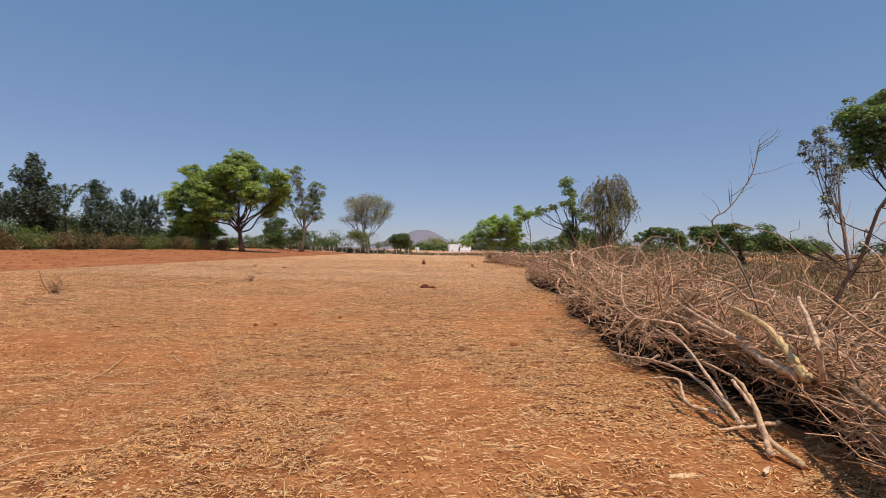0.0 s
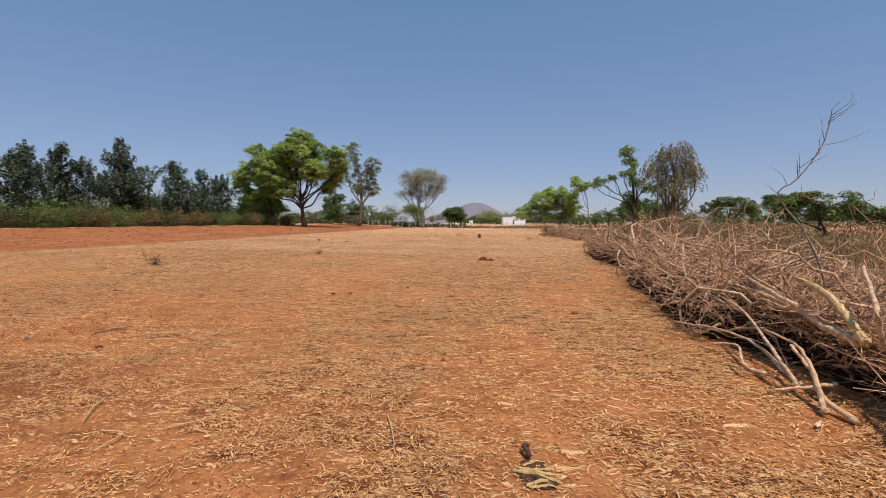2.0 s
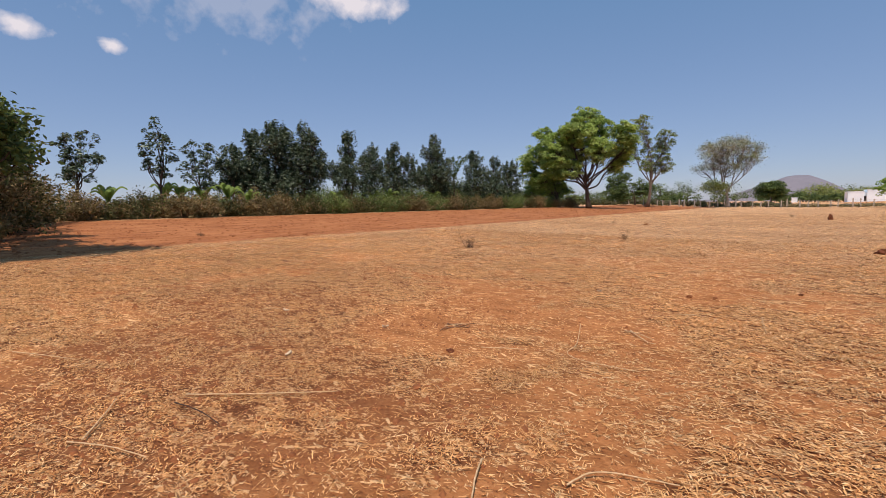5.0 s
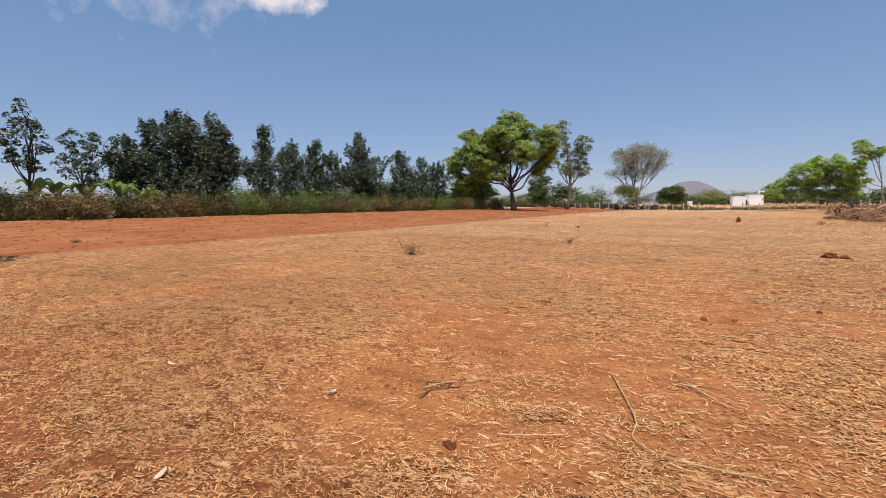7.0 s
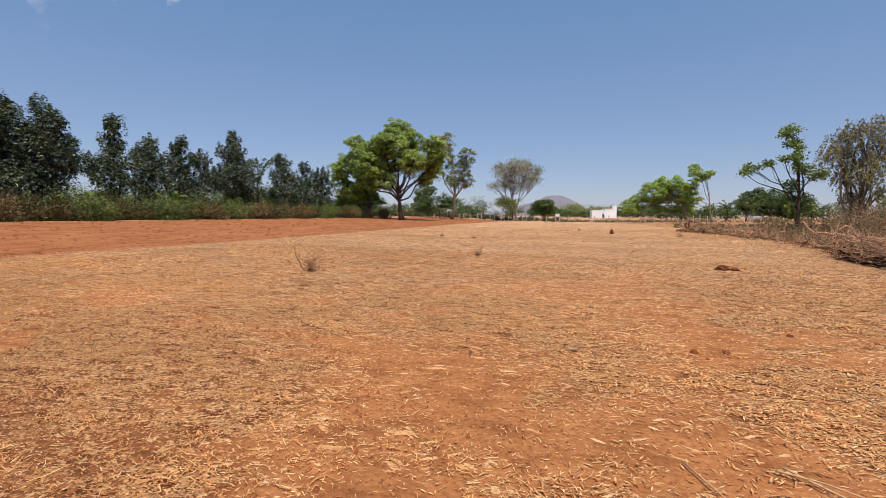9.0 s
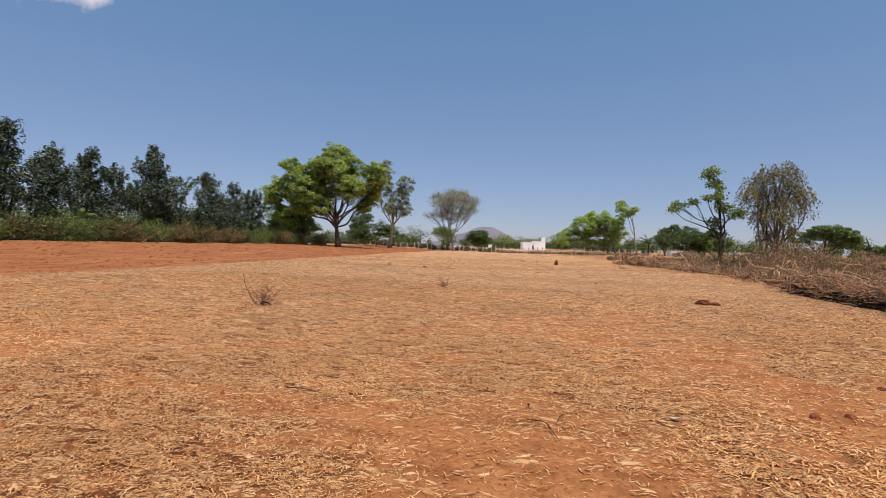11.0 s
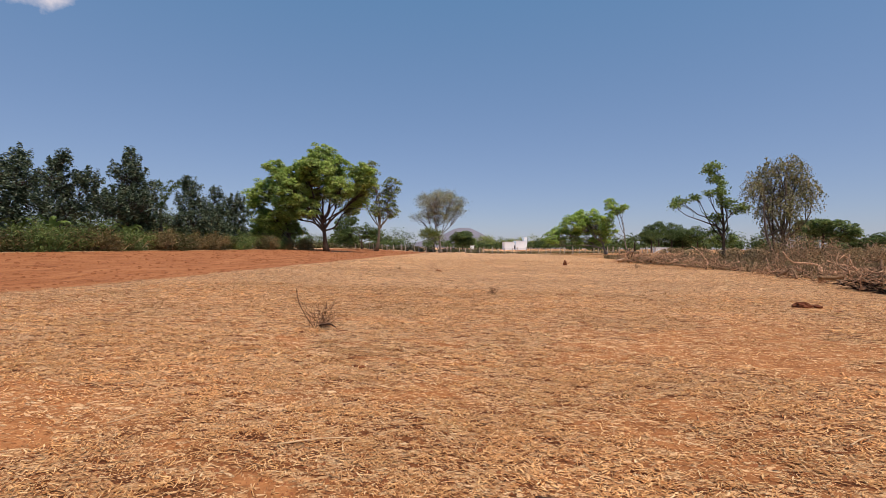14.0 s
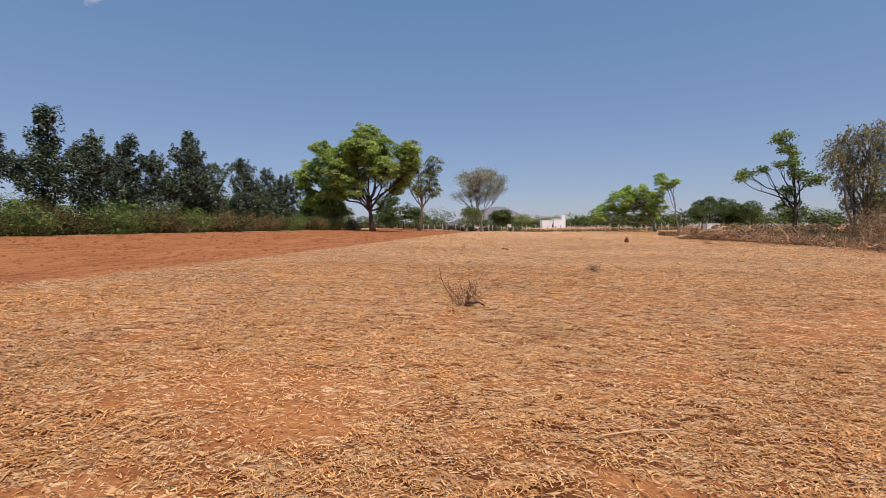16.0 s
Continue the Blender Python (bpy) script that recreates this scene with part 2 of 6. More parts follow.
GREY_WOOD = wood_material("grey_dead_wood", (0.26, 0.15, 0.085), (0.92, 0.66, 0.43), 24.0, tones=(0.35, 0.95, 1.55))
LOG_BARK = wood_material("cracked_brown_log_bark", (0.035, 0.02, 0.012), (0.46, 0.29, 0.155), 26.0, (1, 1, 1), (0.8, 1.0, 1.25))
STALK = wood_material("pale_dry_stalks", (0.50, 0.31, 0.15), (0.80, 0.58, 0.34), 30.0)
BROWN_BRUSH = wood_material("brown_brushwood", (0.20, 0.10, 0.056), (0.76, 0.48, 0.29), 30.0, tones=(0.25, 0.85, 1.45))
WITHERED = wood_material("withered_leaf", (0.30, 0.19, 0.07), (0.72, 0.54, 0.24), 40.0)
SHRUB_WOOD = wood_material("brown_shrub_stems", (0.12, 0.058, 0.032), (0.36, 0.21, 0.12), 30.0)
PALE_LEAF = wood_material("bleached_leaf", (0.62, 0.50, 0.34), (0.90, 0.80, 0.63), 30.0)
YELLOW_WOOD = wood_material("freshly_split_yellow_wood", (0.46, 0.30, 0.11), (0.84, 0.64, 0.32), 30.0)
# near-black, so that the colour itself gives the shade inside the heaps
SHADE_TWIG = wood_material("shade_black_twigs", (0.016, 0.009, 0.006), (0.065, 0.036, 0.024), 24.0)
DARK_WOOD = wood_material("dark_dead_wood", (0.04, 0.022, 0.015), (0.13, 0.075, 0.05), 24.0)
WHITE_WALL = plain_material("blue_white_lime_wash", (0.90, 0.96, 0.97), (0.93, 0.98, 0.99), 1.2, 0.8)
STONE_POST = plain_material("pale_stone_posts", (0.38, 0.33, 0.26), (0.58, 0.51, 0.43), 5.0)
WIRE = plain_material("galvanised_wire", (0.25, 0.24, 0.23), (0.35, 0.34, 0.33), 5.0, 0.5)
# the haze of distance is mixed into the rock's colour
HILL = plain_material("haze_tinted_granite_hill", (0.19, 0.185, 0.21), (0.25, 0.235, 0.255), 0.02, 0.95, 4.0)
DARK_OPENING = plain_material("dark_window", (0.03, 0.03, 0.035), (0.06, 0.06, 0.065), 1.0, 0.4)


# ---- mesh helpers ----
rng = np.random.default_rng(7)


def lattice(ix, iy, seed):
    h = (ix.astype(np.int64) * 374761393 + iy.astype(np.int64) * 668265263 + seed * 1442695041) & 0xFFFFFFFF
    h = ((h ^ (h >> 13)) * 1274126177) & 0xFFFFFFFF
    return ((h ^ (h >> 16)) & 0xFFFF) / 65535.0


def vnoise(x, y, seed=0):
    x, y = np.asarray(x, float), np.asarray(y, float)
    ix, iy = np.floor(x), np.floor(y)
    fx, fy = x - ix, y - iy
    fx, fy = fx * fx * (3 - 2 * fx), fy * fy * (3 - 2 * fy)
    a, b = lattice(ix, iy, seed), lattice(ix + 1, iy, seed)
    c, d = lattice(ix, iy + 1, seed), lattice(ix + 1, iy + 1, seed)
    return (a * (1 - fx) + b * fx) * (1 - fy) + (c * (1 - fx) + d * fx) * fy


def fbm(x, y, seed=0, octaves=4):
    total, amp, norm = 0.0, 1.0, 0.0
    for k in range(octaves):
        total = total + amp * vnoise(x * 2**k + 13.7 * k, y * 2**k - 7.1 * k, seed + k)
        norm += amp
        amp *= 0.55
    return total / norm


def edge_x(y):
    """The border between the stubble field and the ploughed strip."""
    return -21.0 + 0.7 * (vnoise(y * 0.25, y * 0 + 3.0, 5) - 0.5) + 0.3 * (vnoise(y * 1.1, y * 0, 6) - 0.5) + 0.035 * np.clip(y - 70, 0, 60)


def level(x, y):
    """The broad lie of the land."""
    x, y = np.asarray(x, float), np.asarray(y, float)
    a = np.clip((-6 - x) / 15, 0, 1)
    z = 0.2 * a * a * (3 - 2 * a) + 0.05 * np.clip(-21 - x, 0, 17)
    return z + np.minimum(0.0025 * np.clip(y - 20, 0, None), 0.7) + 0.01 * np.clip(x - 3, 0, 60)


def dug_share(x, y):
    """Two dug-over patches in the stubble."""
    d = ((x + 6.1) / 3.0) ** 2 + ((y - 2.0) / 1.6) ** 2 + 1.3 * (fbm(x * 1.1, y * 1.1, 57, 3) - 0.5)
    e = ((x + 8.9) / 2.9) ** 2 + ((y - 4.1) / 1.5) ** 2 + 1.3 * (fbm(x * 1.1, y * 1.1, 58, 3) - 0.5)
    return np.clip(1.15 - np.minimum(d, e), 0, 1)


def plough_share(x, y):
    inside = np.clip((edge_x(y) - x) / 0.5 + 0.5, 0, 1)
    strip = inside * np.clip((113 - y) / 2, 0, 1) * np.clip((x + 37.5) / 1.0, 0, 1)
    return np.maximum(strip, 0.38 * dug_share(x, y))


BARE = [(-5.6, 5.2, 1.3, 1.5), (-3.9, 9.2, 1.1, 2.2), (-6.2, 7.6, 1.6, 0.9), (0.0, 2.6, 0.7, 2.0), (-4.3, 13.0, 1.4, 2.0),
        (-5.2, 11.8, 1.0, 1.0), (-3.0, 4.2, 0.9, 0.7), (-12.4, 9.0, 1.2, 0.8), (1.2, 9.0, 0.8, 3.0), (-4.6, 6.2, 1.3, 1.1), (-3.2, 9.6, 0.5, 2.6), (-6.2, 6.3, 1.2, 0.9), (-5.4, 4.6, 1.0, 0.6),
        (-4.2, 6.0, 1.2, 0.7), (-5.9, 6.9, 0.9, 0.6)]


def straw_share(x, y):
    s = 0.45 * fbm(x * 0.6, y * 0.75, 21, 3) + 0.55 * fbm(x * 2.2, y * 3.0, 31, 3)
    s = np.clip(0.52 + (s - 0.5) * 2.9, 0.08, 1)
    s = np.clip(s + 0.45 * (vnoise(x * 0.3, y * 1.3, 47) - 0.5) * np.clip((y - 4) / 6, 0.2, 1), 0.08, 1)
    for bx, by, rx, ry in BARE:
        d = ((x - bx) / rx) ** 2 + ((y - by) / ry) ** 2
        s = s * np.clip(0.30 + 0.70 * (d - 0.4 + 1.1 * (vnoise(x * 2, y * 2, 44) - 0.5)), 0.30, 1)
    s = np.maximum(s, np.clip((y - 10) / 12, 0, 1) * (0.50 + 0.5 * vnoise(x * 0.25, y * 0.12, 71)))
    return s * (1 - plough_share(x, y)) * np.clip((4.5 + 6 * np.clip((y - 12) / 14, 0, 1) - x) / 2.5, np.clip((x - 5.5) / 3, 0.2, 0.75), 1)


def tuft_share(x, y):
    """Straw lies in small drifts with soil between."""
    return np.clip((fbm(x * 4.2, y * 7.5, 83, 2) - 0.32) * 2.9, 0.18, 1.25)


def surface(x, y):
    """Ground height with clods and small hollows."""
    x, y = np.asarray(x, float), np.asarray(y, float)
    p = plough_share(x, y)
    near = np.clip(1.3 - np.hypot(x + 5, y - 5) / 60, 0.15, 1)
    z = level(x, y) + 0.05 * (fbm(x * 0.35, y * 0.35, 3, 3) - 0.5) * near
    z = z + (0.02 + 0.0 * p) * (fbm(x * 2.4, y * 2.4, 11, 3) - 0.5) * near
    return z + p * (0.12 * (fbm(x * 1.6, y * 1.6, 17, 4) - 0.4) + 0.11 * (vnoise(x * 1.7, y * 0.10, 18) - 0.5)) * near


def mesh_of(name, verts, quads, mat, smooth=False):
    me = bpy.data.meshes.new(name)
    verts, quads = np.asarray(verts, np.float32), np.asarray(quads, np.int32)
    k = quads.shape[1]
    me.vertices.add(len(verts))
    me.vertices.foreach_set("co", verts.ravel())
    me.loops.add(quads.size)
    me.loops.foreach_set("vertex_index", quads.ravel())
    me.polygons.add(len(quads))
    me.polygons.foreach_set("loop_start", np.arange(0, quads.size, k, dtype=np.int32))
    if smooth:
        me.polygons.foreach_set("use_smooth", np.ones(len(quads), bool))
    me.update(calc_edges=True)
    me.validate()
    if mat:
        me.materials.append(mat)
    return me


def join(pieces):
    """Lists of (verts, quads) into one."""
    vs, qs, at = [], [], 0
    for v, q in pieces:
        vs.append(v)
        qs.append(q + at)
        at += len(v)
    return np.concatenate(vs), np.concatenate(qs)


def mesh_part(name, vq, mat, parent, label="", smooth=True):
    ob = new(name, mesh_of(name, vq[0], vq[1], mat, smooth))
    ob.parent = parent
    return tagged(ob, label)


def part(name, bm, mat, parent, label=""):
    me = bpy.data.meshes.new(name)
    bm.to_mesh(me)
    bm.free()
    me.materials.append(mat)
    ob = new(name, me)
    ob.parent = parent
    return tagged(ob, label)


def thing(name, at, label, category, group="", turn=0.0):
    ob = new(name)
    ob.matrix_world = pose(at[0], at[1], at[2], 0, 0, turn)
    ob.empty_display_size = 0.2
    return tagged(ob, label, category, group)


def tubes(P, R, sides=5):
    """Round bars along the polylines P (n, k, 3) with radii R (n, k)."""
    P, R = np.asarray(P, float), np.asarray(R, float)
    n, k, _ = P.shape
    T = np.gradient(P, axis=1)
    T /= np.linalg.norm(T, axis=2, keepdims=True) + 1e-9
    ref = np.where(np.abs(T[:, :1, 2:3]) > 0.9, np.array([[[1.0, 0, 0]]]), np.array([[[0, 0, 1.0]]]))
    U = np.cross(T, np.broadcast_to(ref, T.shape))
    U /= np.linalg.norm(U, axis=2, keepdims=True) + 1e-9
    V = np.cross(T, U)
    a = np.arange(sides) * 2 * np.pi / sides
    ring = P[:, :, None] + R[:, :, None, None] * (np.cos(a)[None, None, :, None] * U[:, :, None] + np.sin(a)[None, None, :, None] * V[:, :, None])
    base = (np.arange(n) * k * sides)[:, None, None] + (np.arange(k - 1) * sides)[None, :, None]
    i, j = np.arange(sides)[None, None, :], ((np.arange(sides) + 1) % sides)[None, None, :]
    quads = np.stack([base + i, base + j, base + sides + j, base + sides + i], -1).reshape(-1, 4)
    verts = ring.reshape(-1, 3)
    # closed ends
    tip = (np.arange(n) * k * sides)[:, None]
    if sides == 4:
        ends = np.concatenate([tip + np.array([[3, 2, 1, 0]]), tip + (k - 1) * sides + np.array([[0, 1, 2, 3]])])
        quads = np.concatenate([quads, ends])
    elif sides >= 5:
        ends = []
        for off, flip in ((0, True), ((k - 1) * sides, False)):
            for s in range(1, sides - 2, 2):
                e = [0, s, s + 1, min(s + 2, sides - 1)]
                if len(set(e)) == 4:
                    ends.append(tip + off + np.array([e[::-1] if flip else e]))
        quads = np.concatenate([quads] + ends)
    return verts, quads


def curved(A, B, k, bend, droop=0.0, gen=rng):
    """Crooked lines from A to B (n, 3) with k points."""
    A, B = np.asarray(A, float), np.asarray(B, float)
    s = np.linspace(0, 1, k)[None, :, None]
    L = np.linalg.norm(B - A, axis=1)[:, None, None]
    P = A[:, None] * (1 - s) + B[:, None] * s
    w = np.sin(np.pi * s)
    P = P + w * gen.normal(0, bend, (len(A), 1, 3)) * L + np.sin(2 * np.pi * s) * gen.normal(0, bend * 0.5, (len(A), 1, 3)) * L
    P = P + gen.normal(0, bend * 0.12, P.shape) * L * (w > 0.01)
    P[:, :, 2] -= (droop * w * L)[:, :, 0]
    return P


def leaves(C, length, width, gen=rng, up=0.5, hang=0.0, way=None, face=None):
    """One bent four-cornered leaf at each of C (n, 3). way: along which they grow; face: the way their upper sides look."""
    n = len(C)
    length = np.broadcast_to(length, (n,)) * gen.uniform(0.6, 1.35, n)
    width = np.broadcast_to(width, (n,)) * gen.uniform(0.7, 1.3, n)
    D = gen.normal(size=(n, 3))
    D[:, 2] = D[:, 2] * 0.6 - hang
    if way is not None:
        D = way + D * 0.42
    D /= np.linalg.norm(D, axis=1, keepdims=True)
    N = gen.normal(size=(n, 3))
    N[:, 2] += up * 2
    if face is not None:
        N = face + N * 0.30
        D = D - N * np.sum(D * N, 1, keepdims=True) / np.sum(N * N, 1, keepdims=True) * 0.8
        D /= np.linalg.norm(D, axis=1, keepdims=True) + 1e-9
    S = np.cross(D, N)
    S /= np.linalg.norm(S, axis=1, keepdims=True) + 1e-9
    N = np.cross(S, D)
    L, W = length[:, None], width[:, None]
    v = np.stack([C - D * L * 0.5, C + S * W * 0.5 + N * W * 0.12, C + D * L * 0.5 - N * L * 0.08, C - S * W * 0.5 + N * W * 0.12], 1)
    return v.reshape(-1, 3), np.arange(n * 4).reshape(-1, 4)


def rounded_lump(radii, seed, rough=0.25, sub=2):
    bm = bmesh.new()
    bmesh.ops.create_icosphere(bm, subdivisions=sub, radius=1)
    for v in bm.verts:
        k = 1 + rough * noise.fractal(v.co * 1.6 + Vector((seed * 3.1, seed, -seed)), 1.0, 2.0, 3)
        v.co = Vector((v.co.x * radii[0] * k, v.co.y * radii[1] * k, max(v.co.z, -0.35) * radii[2] * k))
    return bm


def box_bm(x0, y0, z0, x1, y1, z1, bevel=0.0):
    bm = bmesh.new()
    bmesh.ops.create_cube(bm, size=1)
    bmesh.ops.scale(bm, vec=(x1 - x0, y1 - y0, z1 - z0), verts=bm.verts)
    bmesh.ops.translate(bm, vec=((x0 + x1) / 2, (y0 + y1) / 2, (z0 + z1) / 2), verts=bm.verts)
    if bevel:
        bmesh.ops.bevel(bm, geom=bm.edges[:], offset=bevel, segments=1, affect="EDGES")
    return bm


# ---- ground ----
def spread(lo, hi, step, far):
    out = list(np.arange(lo, hi, step))
    s, x = step, out[-1]
    while x < far:
        s *= 1.11
        x += s
        out.append(x)
    s, x = step, out[0]
    while x > -far:
        s *= 1.11
        x -= s
        out.insert(0, x)
    return np.array(out)


gx, gy = spread(-27.0, 5.0, 0.15, 3800), spread(-3.0, 24.0, 0.15, 3800)
X, Y = np.meshgrid(gx, gy)
gv = np.stack([X, Y, surface(X, Y)], -1).reshape(-1, 3)
w = len(gx)
ii = (np.arange(len(gy) - 1)[:, None] * w + np.arange(w - 1)[None, :]).ravel()
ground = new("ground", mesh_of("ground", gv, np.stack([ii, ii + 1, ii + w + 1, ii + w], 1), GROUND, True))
tagged(ground, "red loam field with dry straw stubble and a ploughed strip", "ground", kind="structure")
# the far stubble is paler, more so towards the ploughed strip
paler = np.clip((Y - 6 - 0.35 * (X + 8)) / 9, 0, 1) * np.clip((10 - X) / 8, 0, 1) * (0.7 + 0.6 * vnoise(X * 0.3, Y * 0.3, 91))
for key, values in (("far_pale", np.clip(paler, 0, 1)), ("straw", straw_share(X, Y)), ("plough", plough_share(X, Y)), ("dug", dug_share(X, Y))):
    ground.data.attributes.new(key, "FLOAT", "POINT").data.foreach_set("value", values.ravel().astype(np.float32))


def lie(x, y):
    return float(surface(x, y))


# ---- trees ----
# lobes of each crown: across, up, half width, half height (m)
ROW_A = dict(at=(-42.0, 9.49), turn=76.61, lobes=[(-0.48, 5.65, 0.75, 0.84), (0.46, 5.94, 0.84, 0.84), (-0.2, 4.61, 0.94, 0.84),
    (0.61, 4.17, 0.94, 0.84), (1.41, 4.56, 0.47, 0.48), (-0.63, 3.66, 0.66, 0.72), (0.16, 3.21, 0.94, 0.72)])
ROW_B = dict(at=(-40.0, 14.07), turn=69.77, lobes=[(-0.1, 7.37, 0.44, 0.52), (-0.26, 6.49, 0.77, 0.64), (0.33, 5.77, 0.87, 0.64),
    (-0.67, 5.22, 0.77, 0.64), (0.48, 4.76, 0.66, 0.64), (-0.63, 4.23, 0.77, 0.64), (0.19, 3.74, 0.87, 0.52)])
ROW_C = dict(at=(-42.0, 17.66), turn=66.31, lobes=[(-0.42, 5.98, 0.76, 0.72), (0.84, 6.03, 0.76, 0.72), (-0.51, 4.58, 1.01, 1.01),
    (0.75, 4.6, 0.88, 1.01), (-0.1, 3.17, 1.14, 1.01), (0.91, 3.17, 0.76, 0.86)])
ROW_D = dict(at=(-43.0, 20.94), turn=63.13, lobes=[(0.17, 5.91, 0.84, 0.78), (-0.19, 4.53, 0.98, 1.09), (0.63, 4.23, 1.12, 1.25),
    (-0.01, 3.0, 1.12, 0.93)])
ROW_E = dict(at=(-43.5, 23.01), turn=61.21, lobes=[(0.4, 7.54, 0.89, 0.98), (0.31, 5.95, 1.19, 1.3), (-0.11, 4.02, 1.49, 1.3),
    (0.26, 2.74, 1.19, 0.98)])
ROW_F = dict(at=(-42.0, 24.77), turn=58.49, lobes=[(0.12, 8.33, 0.92, 0.99), (0.84, 7.55, 0.92, 0.99), (-0.28, 6.56, 1.54, 1.32),
    (1.05, 5.61, 1.38, 1.48), (-0.26, 4.31, 1.84, 1.64), (0.28, 3.01, 1.54, 1.15)])
ROW_G = dict(at=(-41.0, 26.85), turn=55.75, lobes=[(0.33, 8.6, 0.58, 0.84), (1.05, 7.31, 0.96, 0.84), (0.06, 6.63, 1.12, 1.01),
    (1.45, 5.65, 0.96, 0.84), (0.29, 4.99, 1.6, 1.35), (1.55, 4.32, 0.96, 1.01), (0.19, 2.99, 1.44, 1.18)])
ROW_H = dict(at=(-42.0, 33.18), turn=50.67, lobes=[(0.35, 8.16, 0.81, 0.94), (0.18, 6.68, 1.03, 0.94), (0.28, 5.01, 1.1, 1.13),
    (0.02, 3.34, 1.29, 1.32), (-1.37, 4.66, 0.92, 1.13)])
ROW_I = dict(at=(-42.0, 36.53), turn=47.95, lobes=[(0.48, 7.11, 0.58, 0.79), (-0.33, 6.34, 0.78, 0.99), (0.4, 5.16, 1.56, 1.39),
    (0.12, 3.21, 1.56, 1.39)])
ROW_J = dict(at=(-43.0, 41.43), turn=45.07, lobes=[(0.07, 7.57, 0.94, 1.07), (0.0, 5.89, 1.49, 1.5), (1.72, 6.28, 1.06, 1.07),
    (0.35, 3.76, 1.91, 1.72)])
ROW_K = dict(at=(-42.0, 47.54), turn=40.47, lobes=[(0.3, 9.5, 0.83, 1.01), (0.02, 7.93, 1.61, 1.15), (0.88, 6.1, 1.84, 1.61),
    (-0.1, 4.31, 2.3, 1.84), (1.25, 3.36, 1.84, 1.61), (-1.91, 4.81, 1.15, 1.84)])
ROW_L = dict(at=(-42.0, 56.89), turn=35.51, lobes=[(0.09, 7.64, 1.23, 1.23), (0.28, 5.7, 1.72, 1.48), (0.22, 3.27, 2.21, 1.97)])
ROW_M = dict(at=(-42.0, 62.3), turn=33.1, lobes=[(0.3, 7.46, 0.78, 1.05), (-0.01, 5.16, 1.56, 1.57), (0.2, 2.82, 1.82, 2.09)])
ROW_N = dict(at=(-42.0, 67.34), turn=31.1, lobes=[(0.0, 6.95, 1.36, 1.1), (-0.04, 4.51, 1.64, 2.2), (0.45, 1.76, 1.64, 1.65)])
BIG_TREE = dict(at=(-31.5, 74.4), turn=18.58, lobes=[(-0.67, 14.63, 2.14, 1.78), (-1.92, 12.12, 2.79, 2.01), (1.06, 12.75, 2.36, 2.01),
    (-3.18, 11.61, 2.36, 2.01), (-1.06, 9.52, 3.43, 2.23), (-4.82, 8.46, 2.36, 2.01), (1.96, 9.23, 2.14, 2.01), (5.02, 11.64, 2.14, 1.87),
    (4.6, 8.9, 1.93, 1.87), (-3.14, 6.34, 2.36, 1.56), (-6.04, 6.67, 1.93, 1.78), (3.73, 6.83, 1.93, 1.11), (-7.29, 12.23, 1.63, 1.43),
    (-5.65, 10.16, 2.14, 1.87), (6.15, 10.11, 1.2, 1.56)])
LEFT_TREE = dict(at=(-38.0, 77.0), turn=22.52, lobes=[(-3.65, 8.87, 1.96, 2.32), (-4.89, 6.08, 1.96, 2.32), (-2.35, 4.82, 2.4, 2.09),
    (-5.73, 7.85, 1.22, 1.86), (-0.19, 4.2, 1.96, 1.63), (-4.04, 3.62, 1.96, 1.39), (-4.9, 2.4, 1.7, 1.1), (-2.2, 2.5, 1.9, 1.2), (0.6, 2.7, 1.7, 1.2)])
SPARSE_TREE = dict(at=(-29.0, 98.0), turn=12.61, lobes=[(3.08, 12.9, 2.05, 1.9), (2.51, 10.2, 1.88, 2.08), (1.36, 7.78, 2.23, 1.67),
    (-0.4, 8.03, 1.47, 1.49), (3.13, 8.13, 1.64, 1.49), (-1.36, 15.69, 2.05, 2.38), (0.14, 11.61, 2.05, 2.68), (-2.76, 10.91, 1.76, 2.38)])
FEATHERY_TREE = dict(at=(-17.3, 114.0), turn=4.75, lobes=[(-1.09, 11.92, 4.16, 2.22), (2.38, 11.98, 3.46, 2.63), (-3.13, 9.81, 2.77, 1.73),
    (-4.21, 12.69, 2.22, 1.25), (0.28, 13.46, 3.46, 1.25), (3.8, 9.92, 2.08, 1.53), (-5.88, 8.51, 1.52, 0.83), (5.02, 12.02, 1.25, 1.39),
    (-0.35, 8.47, 3.46, 1.73)])
BUSH_UNDER = dict(at=(-17.3, 111.0), turn=4.89, lobes=[(-2.73, 4.53, 2.16, 1.21), (-1.38, 3.87, 2.36, 1.21)])
ROUND_TREE = dict(at=(-14.0, 170.0), turn=2.0, lobes=[(0.04, 4.44, 3.35, 2.52), (-1.53, 3.89, 2.51, 2.1), (1.94, 3.73, 2.1, 2.1)])
BACK_TREE = dict(at=(-35.0, 110.0), turn=14.32, lobes=[(-3.45, 5.52, 2.64, 2.15), (-4.4, 2.82, 2.31, 2.36), (-2.45, 2.86, 1.98, 2.02),
    (1.17, 3.61, 1.98, 1.88), (2.84, 2.96, 1.32, 1.35)])
LIME_TREE = dict(at=(17.0, 101.0), turn=-14.78, lobes=[(-4.02, 7.85, 2.64, 1.6), (-6.41, 5.98, 2.64, 1.72), (-2.19, 5.98, 2.64, 2.15),
    (-8.84, 4.09, 2.23, 1.6), (-3.93, 3.49, 3.23, 1.97), (-10.69, 3.12, 1.64, 1.35), (-0.95, 3.51, 1.76, 1.84)])
